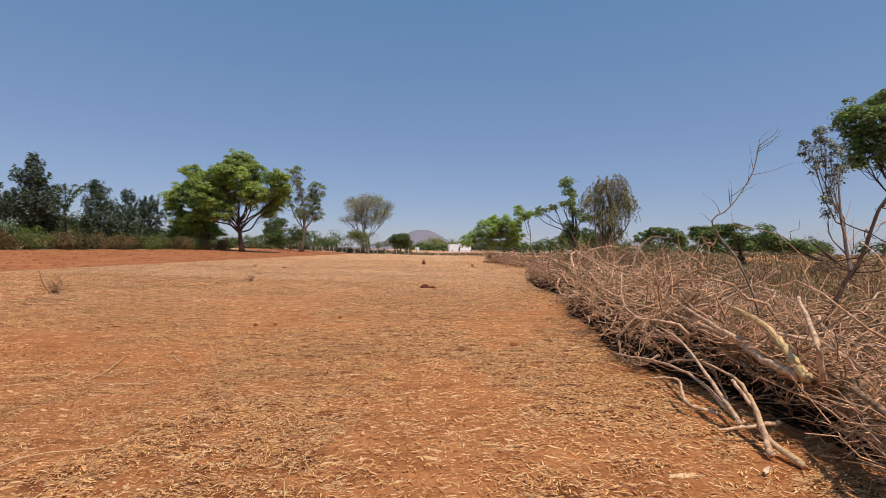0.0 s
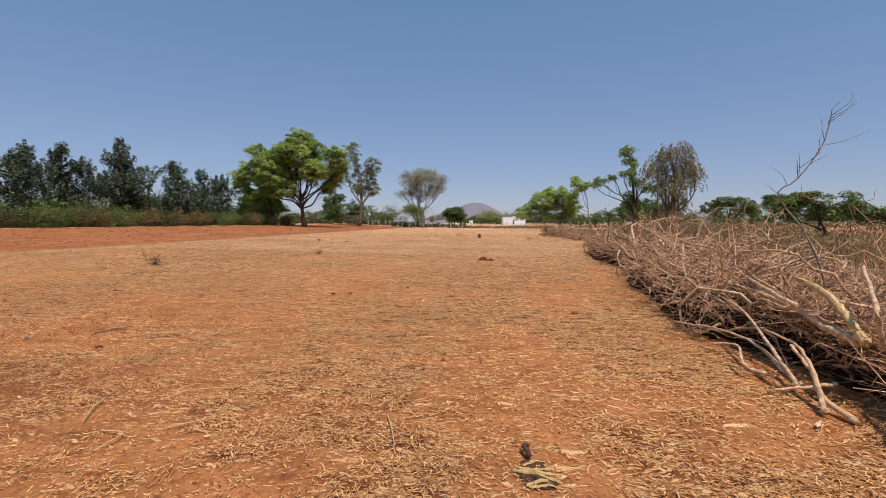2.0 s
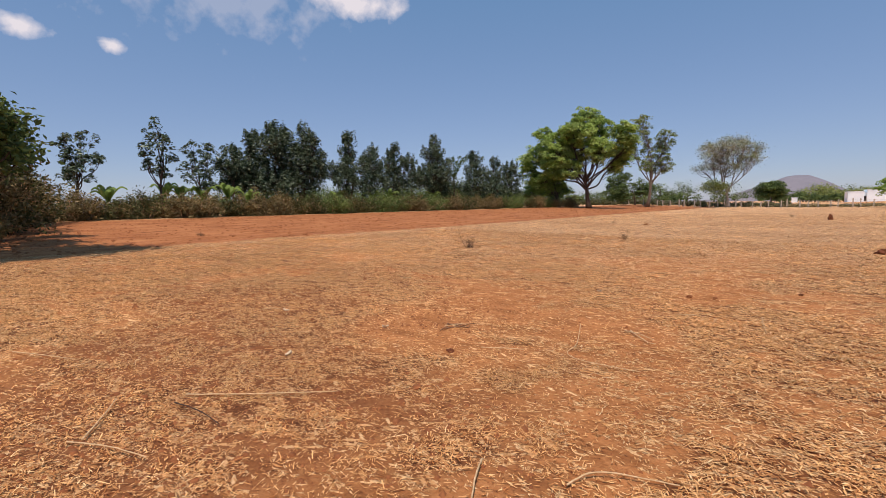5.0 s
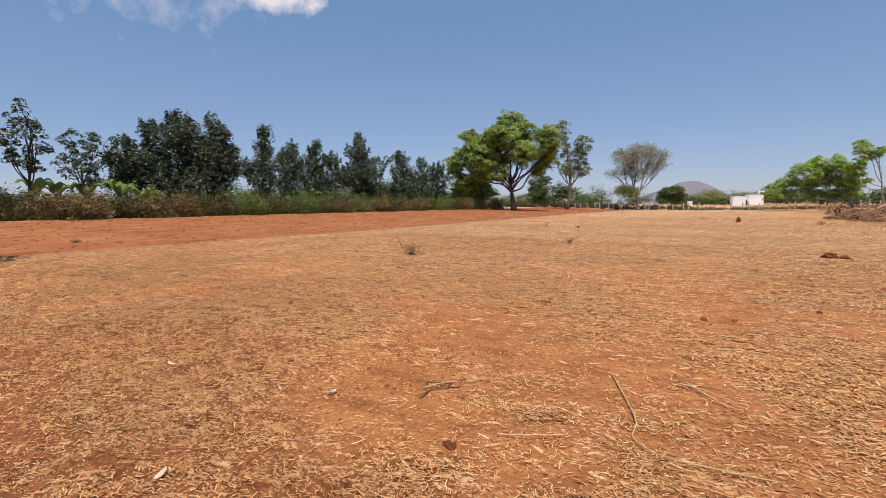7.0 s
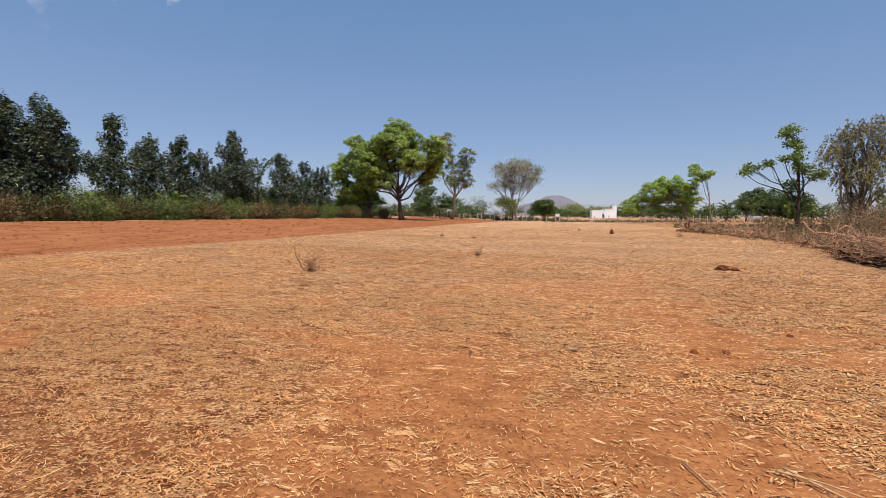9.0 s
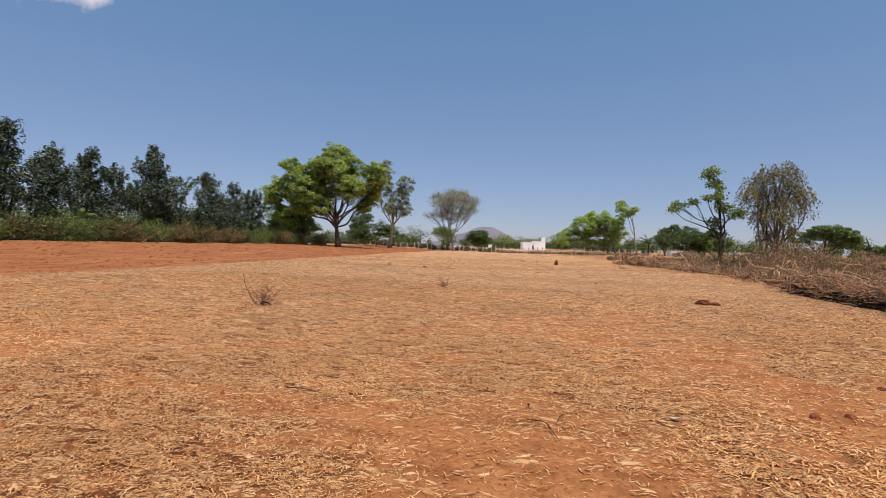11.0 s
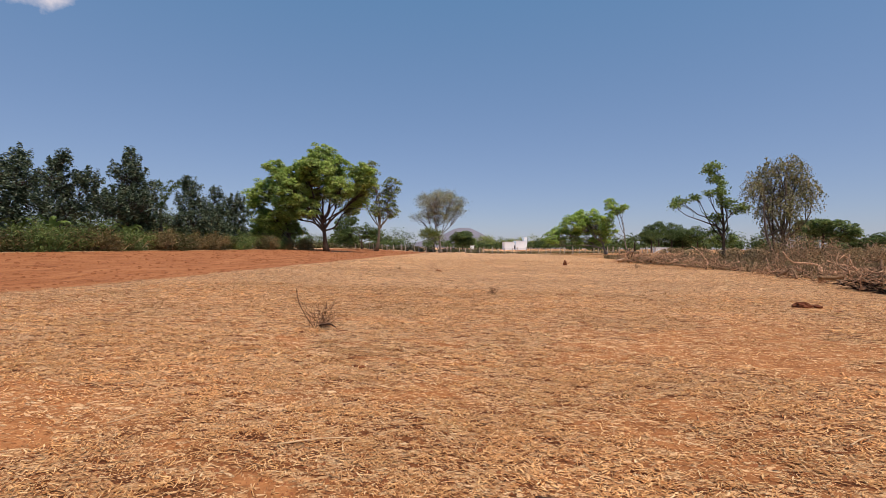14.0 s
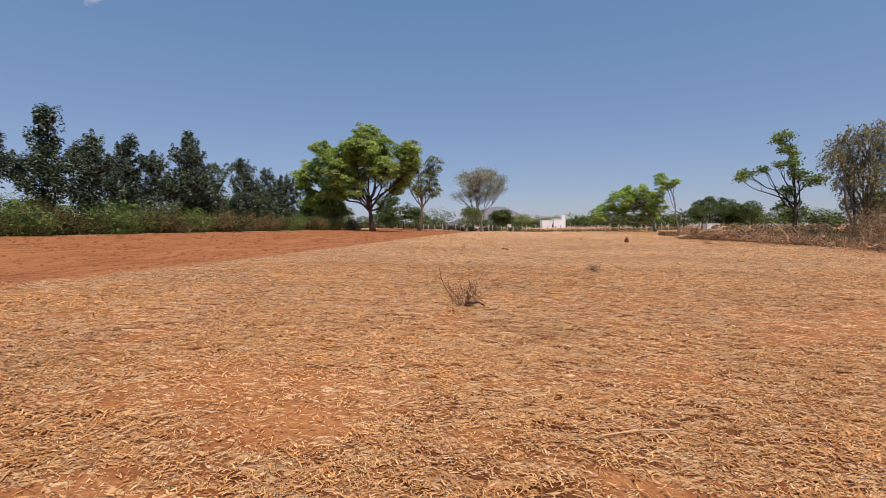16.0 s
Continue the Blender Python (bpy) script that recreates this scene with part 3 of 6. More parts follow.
LIME_SAPLING = dict(at=(20.0, 97.0), turn=-17.12, lobes=[(-3.26, 9.68, 1.22, 1.06), (-2.11, 8.47, 1.33, 0.94), (-0.72, 8.93, 0.72, 0.53),
    (-3.77, 7.01, 1.33, 1.18), (-3.44, 4.62, 1.55, 1.65)])
DARK_CLUMP = dict(at=(40.0, 130.0), turn=-21.15, lobes=[(-2.33, 5.74, 2.92, 1.99), (1.35, 4.94, 3.28, 2.39), (-4.53, 4.12, 2.19, 1.99),
    (5.64, 4.17, 2.92, 1.99), (2.12, 2.57, 4.37, 1.99)])
CROOKED_TREE = dict(at=(16.0, 54.5), turn=-26.22, lobes=[(-1.0, 9.63, 0.99, 0.56), (-0.41, 8.28, 0.77, 0.69), (-0.06, 7.07, 0.6, 0.56),
    (-3.88, 6.42, 0.66, 0.31), (-2.49, 6.7, 0.33, 0.16), (-4.32, 5.88, 0.36, 0.25), (-1.17, 7.21, 0.44, 0.38), (-0.47, 4.58, 0.6, 0.56),
    (0.19, 5.91, 0.6, 0.69), (1.27, 5.66, 0.77, 0.69), (-0.85, 2.88, 0.71, 1.0), (0.26, 2.63, 0.77, 0.88)])
DROOPY_TREE = dict(at=(18.0, 49.0), turn=-30.97, lobes=[(0.88, 9.08, 0.74, 0.55), (-0.25, 8.57, 1.11, 0.77), (-1.17, 8.08, 0.92, 0.77),
    (1.35, 7.96, 0.88, 0.89), (-1.62, 6.76, 0.97, 1.05), (0.02, 6.95, 1.34, 1.16), (1.82, 6.58, 0.76, 1.05), (-0.87, 5.33, 1.11, 1.16),
    (0.75, 5.0, 1.27, 1.05), (2.31, 6.02, 0.51, 0.89), (1.23, 3.62, 0.65, 0.61), (-0.35, 3.09, 0.81, 0.77)])
ACACIA_A = dict(at=(28.0, 58.0), turn=-25.33, lobes=[(-1.72, 3.04, 1.32, 0.86), (1.24, 3.06, 1.53, 0.93), (-0.24, 3.71, 1.71, 0.6),
    (2.39, 2.74, 0.88, 0.66)])
ACACIA_B = dict(at=(27.0, 40.0), turn=-33.25, lobes=[(-2.36, 3.02, 1.4, 0.73), (-0.99, 3.25, 1.09, 0.6), (-3.35, 2.31, 0.71, 0.64),
    (-0.21, 2.44, 1.31, 0.73)])
ACACIA_C = dict(at=(32.0, 35.0), turn=-41.48, lobes=[(-5.57, 2.95, 0.84, 0.6), (-6.08, 2.06, 0.94, 0.64), (-4.31, 1.86, 1.09, 0.64),
    (-3.14, 1.81, 0.7, 0.48)])
GUM_TREE = dict(at=(20.3, 22.0), turn=-41.2, lobes=[(-1.71, 6.81, 0.42, 0.64), (-1.23, 7.4, 0.42, 0.58), (-1.37, 5.84, 0.33, 0.49),
    (-0.85, 6.44, 0.51, 0.71), (-0.72, 5.38, 0.42, 0.58), (-0.93, 4.36, 0.33, 0.49), (-0.9, 3.44, 0.21, 0.23)])
GUM_TOP = dict(at=(24.0, 23.5), turn=-44.18, lobes=[(-2.17, 8.64, 0.45, 0.71), (-1.77, 7.72, 0.47, 0.68), (-1.49, 8.66, 0.66, 0.95),
    (-1.63, 6.57, 0.47, 0.68), (-1.98, 9.39, 0.42, 0.54), (-1.15, 7.49, 0.57, 0.82), (-0.7, 8.51, 0.75, 0.95), (-0.64, 9.59, 0.66, 0.68),
    (-0.49, 6.7, 0.71, 0.88), (-0.0, 7.58, 0.75, 1.09)])
FAR_BUSHES = dict(at=(70.0, 110.0), turn=-36.76, lobes=[(-5.86, 5.31, 3.05, 1.84), (-4.47, 3.94, 2.44, 1.58), (-7.82, 6.23, 1.68, 0.92),
    (4.69, 2.96, 1.68, 1.18), (3.74, 2.32, 2.44, 0.92), (0.27, 1.96, 1.93, 0.92)])
THICKET_TREE = dict(at=(-26.3, 3.0), turn=82.69, lobes=[(1.06, 4.42, 0.28, 0.46), (0.82, 3.87, 0.42, 0.59), (1.17, 3.28, 0.37, 0.53),
    (0.43, 3.84, 0.56, 0.79), (0.6, 4.77, 0.37, 0.53)])
P_TRUNK = [(2.61, 1.49, 0.22), (2.89, 2.08, 0.3), (3.21, 2.89, 0.42), (3.2, 3.29, 0.5), (3.22, 3.85, 0.55), (3.15, 4.5, 0.55)]
P_YELLOW = [(2.91, 2.94, 0.54), (2.97, 3.27, 0.7), (3.07, 3.72, 0.86), (3.13, 4.23, 0.93)]
P_STICK = [(3.04, 2.96, 0.5), (2.91, 2.88, 0.85), (3.29, 3.55, 1.12)]
P_LIMB1 = [(2.95, 3.08, 0.52), (2.92, 3.37, 0.56), (3.07, 4.12, 0.62), (3.12, 5.33, 0.7), (2.98, 6.68, 0.72)]
P_LIMB2 = [(3.22, 3.85, 0.55), (3.03, 4.56, 0.75), (4.24, 8.45, 0.9)]
P_FORK1 = [(2.79, 3.08, 0.16), (2.54, 3.08, 0.12), (2.32, 3.12, 0.08)]
P_FORK2 = [(2.5, 2.77, 0.02), (2.65, 3.14, 0.2), (2.61, 3.41, 0.4)]
P_LOOP = [(2.58, 3.57, 0.06), (2.39, 3.72, 0.1), (2.48, 4.09, 0.22), (2.25, 4.2, 0.2)]
P_GREY1 = [(2.55, 3.19, 0.1), (2.63, 3.84, 0.35), (2.84, 4.74, 0.5), (2.88, 5.33, 0.55)]
P_GREY2 = [(2.67, 3.32, 0.06), (2.57, 3.44, 0.16), (2.62, 3.94, 0.25), (2.54, 4.55, 0.28), (2.24, 5.09, 0.25)]
P_PALE = [(2.63, 2.63, 0.02), (2.6, 2.95, 0.08), (2.68, 3.24, 0.28), (2.82, 3.74, 0.35), (2.83, 4.23, 0.36)]
P_LOW = [(2.47, 1.35, 0.45), (2.65, 1.85, 0.5), (3.01, 2.68, 0.55)]
P_BENT = [(4.41, 4.6, 0.69), (4.62, 4.6, 1.14), (4.83, 4.6, 1.48), (5.04, 4.6, 2.04), (5.49, 4.6, 2.54)]
P_TALL = [(3.66, 4.65, 0.95), (3.43, 4.65, 1.45), (3.15, 4.65, 1.84), (3.36, 4.65, 2.03), (3.6, 4.65, 2.4), (3.68, 4.65, 2.73)]
P_TALL2 = [(3.6, 4.65, 2.4), (3.83, 4.65, 2.45), (4.08, 4.65, 2.55)]
P_TALL3 = [(3.66, 4.65, 2.66), (3.82, 4.65, 2.77), (3.94, 4.65, 2.93)]
P_TALL4 = [(3.36, 4.65, 2.03), (3.34, 4.65, 2.24)]
P_TALL5 = [(3.37, 4.65, 2.15), (3.6, 4.65, 2.33)]
STALKS_C = [[(-6.05, 7.74), (-5.91, 7.67), (-5.86, 7.49), (-5.84, 7.35)], [(-6.0, 8.14), (-6.01, 7.97)], [(-5.72, 7.92),
    (-5.8, 7.71)], [(-3.56, 5.79), (-3.42, 5.58), (-3.25, 5.41), (-3.17, 5.37)], [(-2.85, 6.99), (-2.84, 6.67)], [(-3.31, 6.96),
    (-2.97, 6.98)], [(-8.26, 3.8), (-8.19, 3.9), (-8.08, 3.98)], [(-9.21, 4.9), (-8.9, 4.75), (-8.59, 4.71)], [(-10.34, 7.42), (-10.19, 7.47),
    (-10.08, 7.56)], [(-10.07, 7.05), (-10.15, 7.25)], [(-8.73, 7.27), (-8.51, 7.27)], [(-6.01, 9.07), (-5.71, 9.25)]]
STALKS_A = [[(-10.12, 8.7), (-9.59, 8.87)], [(-8.78, 7.81), (-8.46, 7.91)], [(-11.55, 8.87), (-11.3, 9.13)], [(-13.9, 8.74),
    (-13.58, 9.29)], [(-13.05, 8.46), (-12.72, 8.59)], [(-8.71, 7.23), (-8.44, 7.31)], [(-8.37, 8.2), (-8.02, 8.1)], [(-4.13, 5.69), (-3.84, 4.9),
    (-3.81, 4.59), (-3.57, 4.41), (-3.05, 4.44)], [(-5.44, 4.63), (-5.25, 4.87)], [(-3.61, 5.74), (-3.22, 5.5)], [(-4.6, 4.21), (-4.39, 4.28),
    (-4.21, 4.42)], [(-2.41, 7.42), (-2.29, 6.51)], [(-2.85, 2.45), (-2.75, 2.66), (-2.38, 2.81)], [(-5.56, 0.99), (-6.18, 1.36)], [(-5.6, 0.92),
    (-4.97, 1.17)], [(-5.73, 1.62), (-5.06, 1.65)]]
STALKS_B = [[(-8.57, 1.09), (-7.63, 1.42)], [(-3.35, 2.39), (-3.12, 1.95)], [(-2.89, 1.86), (-2.67, 1.8), (-2.69, 1.63)], [(-2.44, 1.93),
    (-2.24, 2.06), (-2.03, 2.16)], [(-5.83, 1.75), (-5.39, 2.1), (-4.91, 2.56)], [(-0.91, 2.34), (-0.75, 1.84)], [(-1.06, 5.34), (-0.6, 5.21)]]
CLODS = [(-10.15, 10.93), (-10.06, 10.89), (-3.37, 8.15), (-4.84, 3.96), (-4.45, 3.02), (-6.13, 1.64), (-4.81, 3.95), (-11.0, 32.73),
    (-11.13, 33.56), (-2.07, 9.51), (-10.91, 32.75)]
SCRAPS = [(-7.89, 3.97), (-6.06, 4.22), (-4.77, 8.03), (2.31, 2.55), (-6.09, 2.85)]
def tree(name, spec, leaf, bark, label, category="tree", group="", trunk=0.18, lean=(0.0, 0.0), clumps=1.0, per=14, size=0.30, narrow=0.5,
         spread_r=0.45, twig=0.02, seed=1, hang=0.0, forks=0.32, depth=0.8, stems=1, fill=0.35, bole=0.80, tuft=0.0, puff=0.0,
         tall=0.72, strands=0, strand=1.0):
    """A tree: tapered trunk, limbs to each lobe of the crown, twigs, and clumps of leaves. spec: place, turn of its broad side, lobes
    (across, up, half width, half height). tuft: length of upswept shoots; puff: radius of domed sprays; strands: hanging twigs to a clump."""
    g = np.random.default_rng(seed)
    x, y = spec["at"]
    z0 = lie(x, y) - 0.08
    root = thing(name, (x, y, z0), label, category, group, spec["turn"])
    lobes = np.array(spec["lobes"], float)
    top = lobes[:, 1].max()
    cx = np.average(lobes[:, 0], weights=lobes[:, 2])
    deep = g.uniform(-1, 1, len(lobes)) * depth * lobes[:, 2].mean() * 1.3
    centre = np.stack([lobes[:, 0], deep, lobes[:, 1]], 1)
    rad = np.stack([lobes[:, 2], lobes[:, 2] * depth + 0.2, lobes[:, 3]], 1)
    # trunk
    stem_paths, stem_r = [], []
    for s in range(stems):
        foot = np.array([lean[0] + g.normal(0, 0.35 * (stems > 1)), g.normal(0, 0.35 * (stems > 1)), 0.0])
        crown_at = np.array([cx * 0.55 + lean[1] + g.normal(0, 0.8 * (stems > 1)), g.normal(0, 0.2 + 0.5 * (stems > 1)), top * bole])
        p = curved(foot[None], crown_at[None], 10, 0.035, gen=g)[0]
        r = trunk * (1 - 0.80 * np.linspace(0, 1, 10) ** 0.8) * (1.0 if stems == 1 else 0.6)
        r[0] *= 1.45
        r[1] *= 1.08
        stem_paths.append(p)
        stem_r.append(r)
    mesh_part("trunk", tubes(np.array(stem_paths), np.array(stem_r), 8), bark, root)
    # limbs
    A, B = [], []
    ra = []
    for c in centre:
        s = int(g.integers(stems))
        f = np.clip(forks + 0.45 * (c[2] / top - 0.45) + g.normal(0, 0.04), 0.16, 0.86)
        k = f * 9
        i = int(k)
        a = stem_paths[s][i] * (1 - (k - i)) + stem_paths[s][min(i + 1, 9)] * (k - i)
        if a[2] > c[2] - 0.1:
            a = stem_paths[s][2] * 0.5 + stem_paths[s][3] * 0.5
        A.append(a)
        B.append(c + np.array([0, 0, rad[0, 2] * 0.2]))
        ra.append(max(trunk * (0.5 - 0.28 * f), twig * 1.6))
    limb_p = curved(A, B, 8, 0.06, 0.04, gen=g)
    limb_r = np.array(ra)[:, None] * np.linspace(1, 0.28, 8)[None]
    for i in range(len(centre)):
        mesh_part("limb", tubes(limb_p[i:i + 1], limb_r[i:i + 1], 6), bark, root)
    pieces = []
    # clumps
    C, src = [], []
    for i in range(len(centre)):
        vol = (rad[i, 0] * rad[i, 1] * rad[i, 2]) ** (1 / 3)
        n = max(5, int(clumps * 26 * (vol / 1.2) ** 1.7))
        d = g.normal(size=(n, 3))
        d /= np.linalg.norm(d, axis=1, keepdims=True)
        q = g.uniform(fill, 1, n)[:, None] ** 0.6
        C.append(centre[i] + d * q * rad[i] * (0.86 + 0.28 * g.random((n, 1))))
        src.append(np.full(n, i))
    C, src = np.concatenate(C), np.concatenate(src)
    keep = C[:, 2] > 0.35
    C, src = C[keep], src[keep]
    at = g.integers(4, 8, len(C))
    tw_p = curved(limb_p[src, at], C, 5, 0.09, gen=g)
    tw_r = twig * g.uniform(0.6, 1.2, (len(C), 1)) * np.linspace(1.0, 0.3, 5)[None]
    pieces.append(tubes(tw_p, tw_r, 3))
    # fine end twigs
    E = C + g.normal(0, 1, C.shape) * spread_r * 0.9 * np.array([1, 1, 0.8])
    pieces.append(tubes(curved(tw_p[:, 3], E, 4, 0.1, gen=g), twig * 0.5 * np.broadcast_to(np.linspace(1, 0.4, 4), (len(C), 4)), 3))
    mesh_part("branchwork", join(pieces), bark, root)
    if per > 0:
        L = np.repeat(C, per, 0) + g.normal(0, 1, (len(C) * per, 3)) * spread_r * np.array([1, 1, 0.7])
        way = None
        if tuft:
            # leaves ranked along upswept shoots
            axis = C - centre[src]
            axis = axis / (np.linalg.norm(axis, axis=1, keepdims=True) + 1e-6) * [0.75, 0.75, 0.4] + [0, 0, 0.75]
            axis = axis / np.linalg.norm(axis, axis=1, keepdims=True)
            way = np.repeat(axis, per, 0)
            s = g.random((len(L), 1))
            L = np.repeat(C, per, 0) + way * (s - 0.25) * tuft * np.repeat(g.uniform(0.6, 1.4, (len(C), 1)), per, 0) + g.normal(0, 1, L.shape) * spread_r * (1.15 - s)
        face = None
        if puff:
            # domes of leaves that look outwards, open below
            d = g.normal(size=L.shape)
            d /= np.linalg.norm(d, axis=1, keepdims=True)
            d[:, 2] = np.where(d[:, 2] < -0.35, -d[:, 2], d[:, 2])
            r = puff * np.repeat(g.uniform(0.55, 1.35, (len(C), 1)), per, 0)
            bumpy = 0.80 + 0.4 * vnoise(d[:, 0] * 2.2 + L[:, 0], d[:, 1] * 2.2 + d[:, 2] * 3 + L[:, 2], seed)
            L = np.repeat(C, per, 0) + d * r * (bumpy * g.uniform(0.45, 1, len(L)) ** 0.4)[:, None] * np.array([1, 1, tall])
            face = d + np.array([0, 0, 0.5])
        if strands:
            # leaves along thin hanging twigs
            m = len(C) * strands
            top_at = np.repeat(C, strands, 0) + g.normal(0, 1, (m, 3)) * spread_r
            out = top_at - np.array([cx, 0, 0])
            out[:, 2] = 0
            out /= np.linalg.norm(out, axis=1, keepdims=True) + 1e-6
            ln = strand * g.uniform(0.4, 1.3, (m, 1))
            low = top_at + out * ln * 0.35 - np.array([0, 0, 1.0]) * ln + g.normal(0, 0.10, (m, 3))
            hp = curved(top_at, low, 5, 0.05, -0.12, gen=g)
            tagged(mesh_part("twig_spray", tubes(hp, twig * 0.32 * np.broadcast_to(np.linspace(1, 0.5, 5), (m, 5)), 3), bark, root), kind="stuff")
            i, q = g.integers(m, size=len(L)), g.random(len(L)) * 3.99
            k = q.astype(int)
            f = (q - k)[:, None]
            L = hp[i, k] * (1 - f) + hp[i, k + 1] * f + g.normal(0, 0.06, L.shape)
        ok = L[:, 2] > 0.15
        mesh_part("crown", leaves(L[ok], size, size * narrow, g, 0.5, hang, way[ok] if tuft else None, face[ok] if puff else None), leaf, root, smooth=False)
    return root


ROWS = [(ROW_A, 11), (ROW_B, 12), (ROW_C, 13), (ROW_D, 14), (ROW_E, 15), (ROW_F, 16), (ROW_G, 17), (ROW_H, 18), (ROW_I, 19), (ROW_J, 20),
        (ROW_K, 21), (ROW_L, 22), (ROW_M, 23), (ROW_N, 24)]
for k, (spec, s) in enumerate(ROWS):
    airy = k < 3
    tree("row_tree", dict(spec, lobes=[(a, u * 0.935, r * (1.0 if airy else 1.05 if u > 5.5 else 1.28), h * 0.95) for a, u, r, h in spec["lobes"]]), SILVER, BARK,
         "airy grey-green slender tree with a bare stem behind the hedge" if airy else "dark grey-green slender tree in a planted row behind the hedge", "tree",
         "trees in the boundary row", trunk=0.13, clumps=1.0 if airy else 2.3, per=22 if airy else 27, size=0.27, narrow=0.42, spread_r=0.16, twig=0.018, seed=s,
         forks=0.30 if airy else 0.22, depth=0.9, fill=0.2, puff=0.27 if airy else 0.21, tall=1.1 if airy else 3.0)
tree("broad_tree", BIG_TREE, MANGO, BARK, "large spreading tree with bright fresh green leaves beside the ploughed strip", trunk=0.42, clumps=1.0, per=72,
     size=0.33, narrow=0.55, spread_r=0.36, twig=0.035, seed=31, forks=0.36, depth=0.9, bole=0.55, fill=0.25, puff=0.66)
tree("broad_tree", LEFT_TREE, MANGO, BARK, "broad tree with light green leaves down to the hedge", trunk=0.30, clumps=1.1, per=60,
     size=0.33, spread_r=0.38, fill=0.2, twig=0.03, seed=32, forks=0.14, puff=0.62)
tree("sparse_tree", SPARSE_TREE, OLIVE, BROWN_BARK, "half-bare tree with pale limbs and clumps of leaves", trunk=0.36, clumps=0.52, per=34,
     size=0.36, spread_r=0.55, twig=0.05, seed=33, forks=0.4, bole=0.6, puff=0.62)
tree("feathery_tree", FEATHERY_TREE, FEATHER, PALE_BARK, "flat-topped tree with thin feathery grey-green leaves by the fence", trunk=0.40, clumps=0.62, per=16,
     size=0.34, narrow=0.35, spread_r=0.5, twig=0.05, seed=34, forks=0.50, depth=1.0, bole=0.36)
tree("bush", BUSH_UNDER, OLIVE, BARK, "green bush at the foot of the feathery tree", "bush", trunk=0.08, clumps=1.2, per=16, seed=35, size=0.35)
tree("round_tree", ROUND_TREE, DEEP, BARK, "round dark green tree beyond the fence", trunk=0.3, clumps=0.7, per=60, size=0.5, spread_r=0.8, twig=0.04, seed=36, puff=1.1)
tree("background_tree", BACK_TREE, DEEP, BARK, "dark trees with several stems beyond the broad tree", trunk=0.2, clumps=0.7, per=48, size=0.42, spread_r=0.6, seed=37, puff=0.9)
tree("lime_tree", LIME_TREE, LIME, PALE_BARK, "low spreading tree with lime green leaves at the field's end", trunk=0.24, clumps=0.66, per=80, size=0.34,
     spread_r=0.42, twig=0.035, seed=38, forks=0.15, fill=0.5, puff=0.85)
tree("sapling", LIME_SAPLING, LIME, PALE_BARK, "young tree with a pale trunk and lime green leaves", trunk=0.16, clumps=0.85, per=60, size=0.32, spread_r=0.34,
     seed=39, forks=0.3, puff=0.55)
tree("thicket", DARK_CLUMP, DEEP, BARK, "dense dark green thicket beyond the brushwood", "thicket", trunk=0.2, clumps=0.7, per=50, size=0.45, spread_r=0.7, seed=40, puff=0.95,
     forks=0.1)
tree("crooked_tree", CROOKED_TREE, FRESH, BARK, "crooked tree with a long bare limb and green tufts", trunk=0.20, clumps=1.0, per=40, size=0.28, spread_r=0.24,
     twig=0.025, seed=41, forks=0.30)
tree("drooping_tree", DROOPY_TREE, RUST, BROWN_BARK, "drooping half-dry tree with thin olive leaves and many thin stems", trunk=0.24, clumps=1.3, per=36, size=0.22,
     narrow=0.4, spread_r=0.27, twig=0.026, seed=42, hang=0.7, forks=0.12, stems=4, strands=4, strand=0.8)
for spec, s in ((ACACIA_A, 43), (ACACIA_B, 44), (ACACIA_C, 45)):
    tree("acacia", spec, ACACIA, BARK, "flat-crowned green acacia beyond the brushwood", "tree", "acacias beyond the brushwood", trunk=0.2, clumps=1.1, per=95,
         size=0.22, spread_r=0.42, twig=0.02, seed=s, forks=0.1, puff=0.5)
tree("gum_tree", GUM_TREE, GUM, PALE_BARK, "tall gum tree with loose grey-green leaves", trunk=0.12, clumps=2.0, per=26, size=0.17, narrow=0.45, spread_r=0.22,
     twig=0.012, seed=46, hang=0.6, forks=0.3, puff=0.30)
tree("broad_tree", GUM_TOP, FRESH, BARK, "leafy yellow-green tree beside the gum tree", trunk=0.14, clumps=1.7, per=60, size=0.20, spread_r=0.28, twig=0.02, seed=47,
     forks=0.3, puff=0.42)
tree("far_trees", FAR_BUSHES, DEEP, BARK, "distant dark green trees on the far side", "trees", trunk=0.25, clumps=0.8, per=50, size=0.42, spread_r=0.6, seed=48, puff=0.9,
     forks=0.1)
tree("boundary_tree", THICKET_TREE, DEEP, BARK, "tall dark tree at the end of the ploughed strip", trunk=0.25, clumps=1.6, per=34, size=0.26, spread_r=0.35,
     twig=0.02, seed=49, hang=0.3)
tree("boundary_tree", dict(THICKET_TREE, at=(-23.6, 2.3)), DEEP, BARK, "tall dark tree at the end of the ploughed strip", trunk=0.22, clumps=1.4, per=30, size=0.26,
     spread_r=0.35, twig=0.02, seed=50, hang=0.3)

tree("boundary_tree", dict(at=(-19.3, 0.2), turn=80.0, lobes=[(0.0, 8.0, 1.8, 1.4), (0.9, 9.8, 1.8, 1.4), (-0.9, 9.4, 1.7, 1.3), (0.0, 11.3, 1.5, 1.2)]), DEEP, BARK,
     "tall dark tree shading the end of the ploughed strip", trunk=0.22, clumps=0.9, per=30, size=0.34, spread_r=0.4, twig=0.025, seed=51)


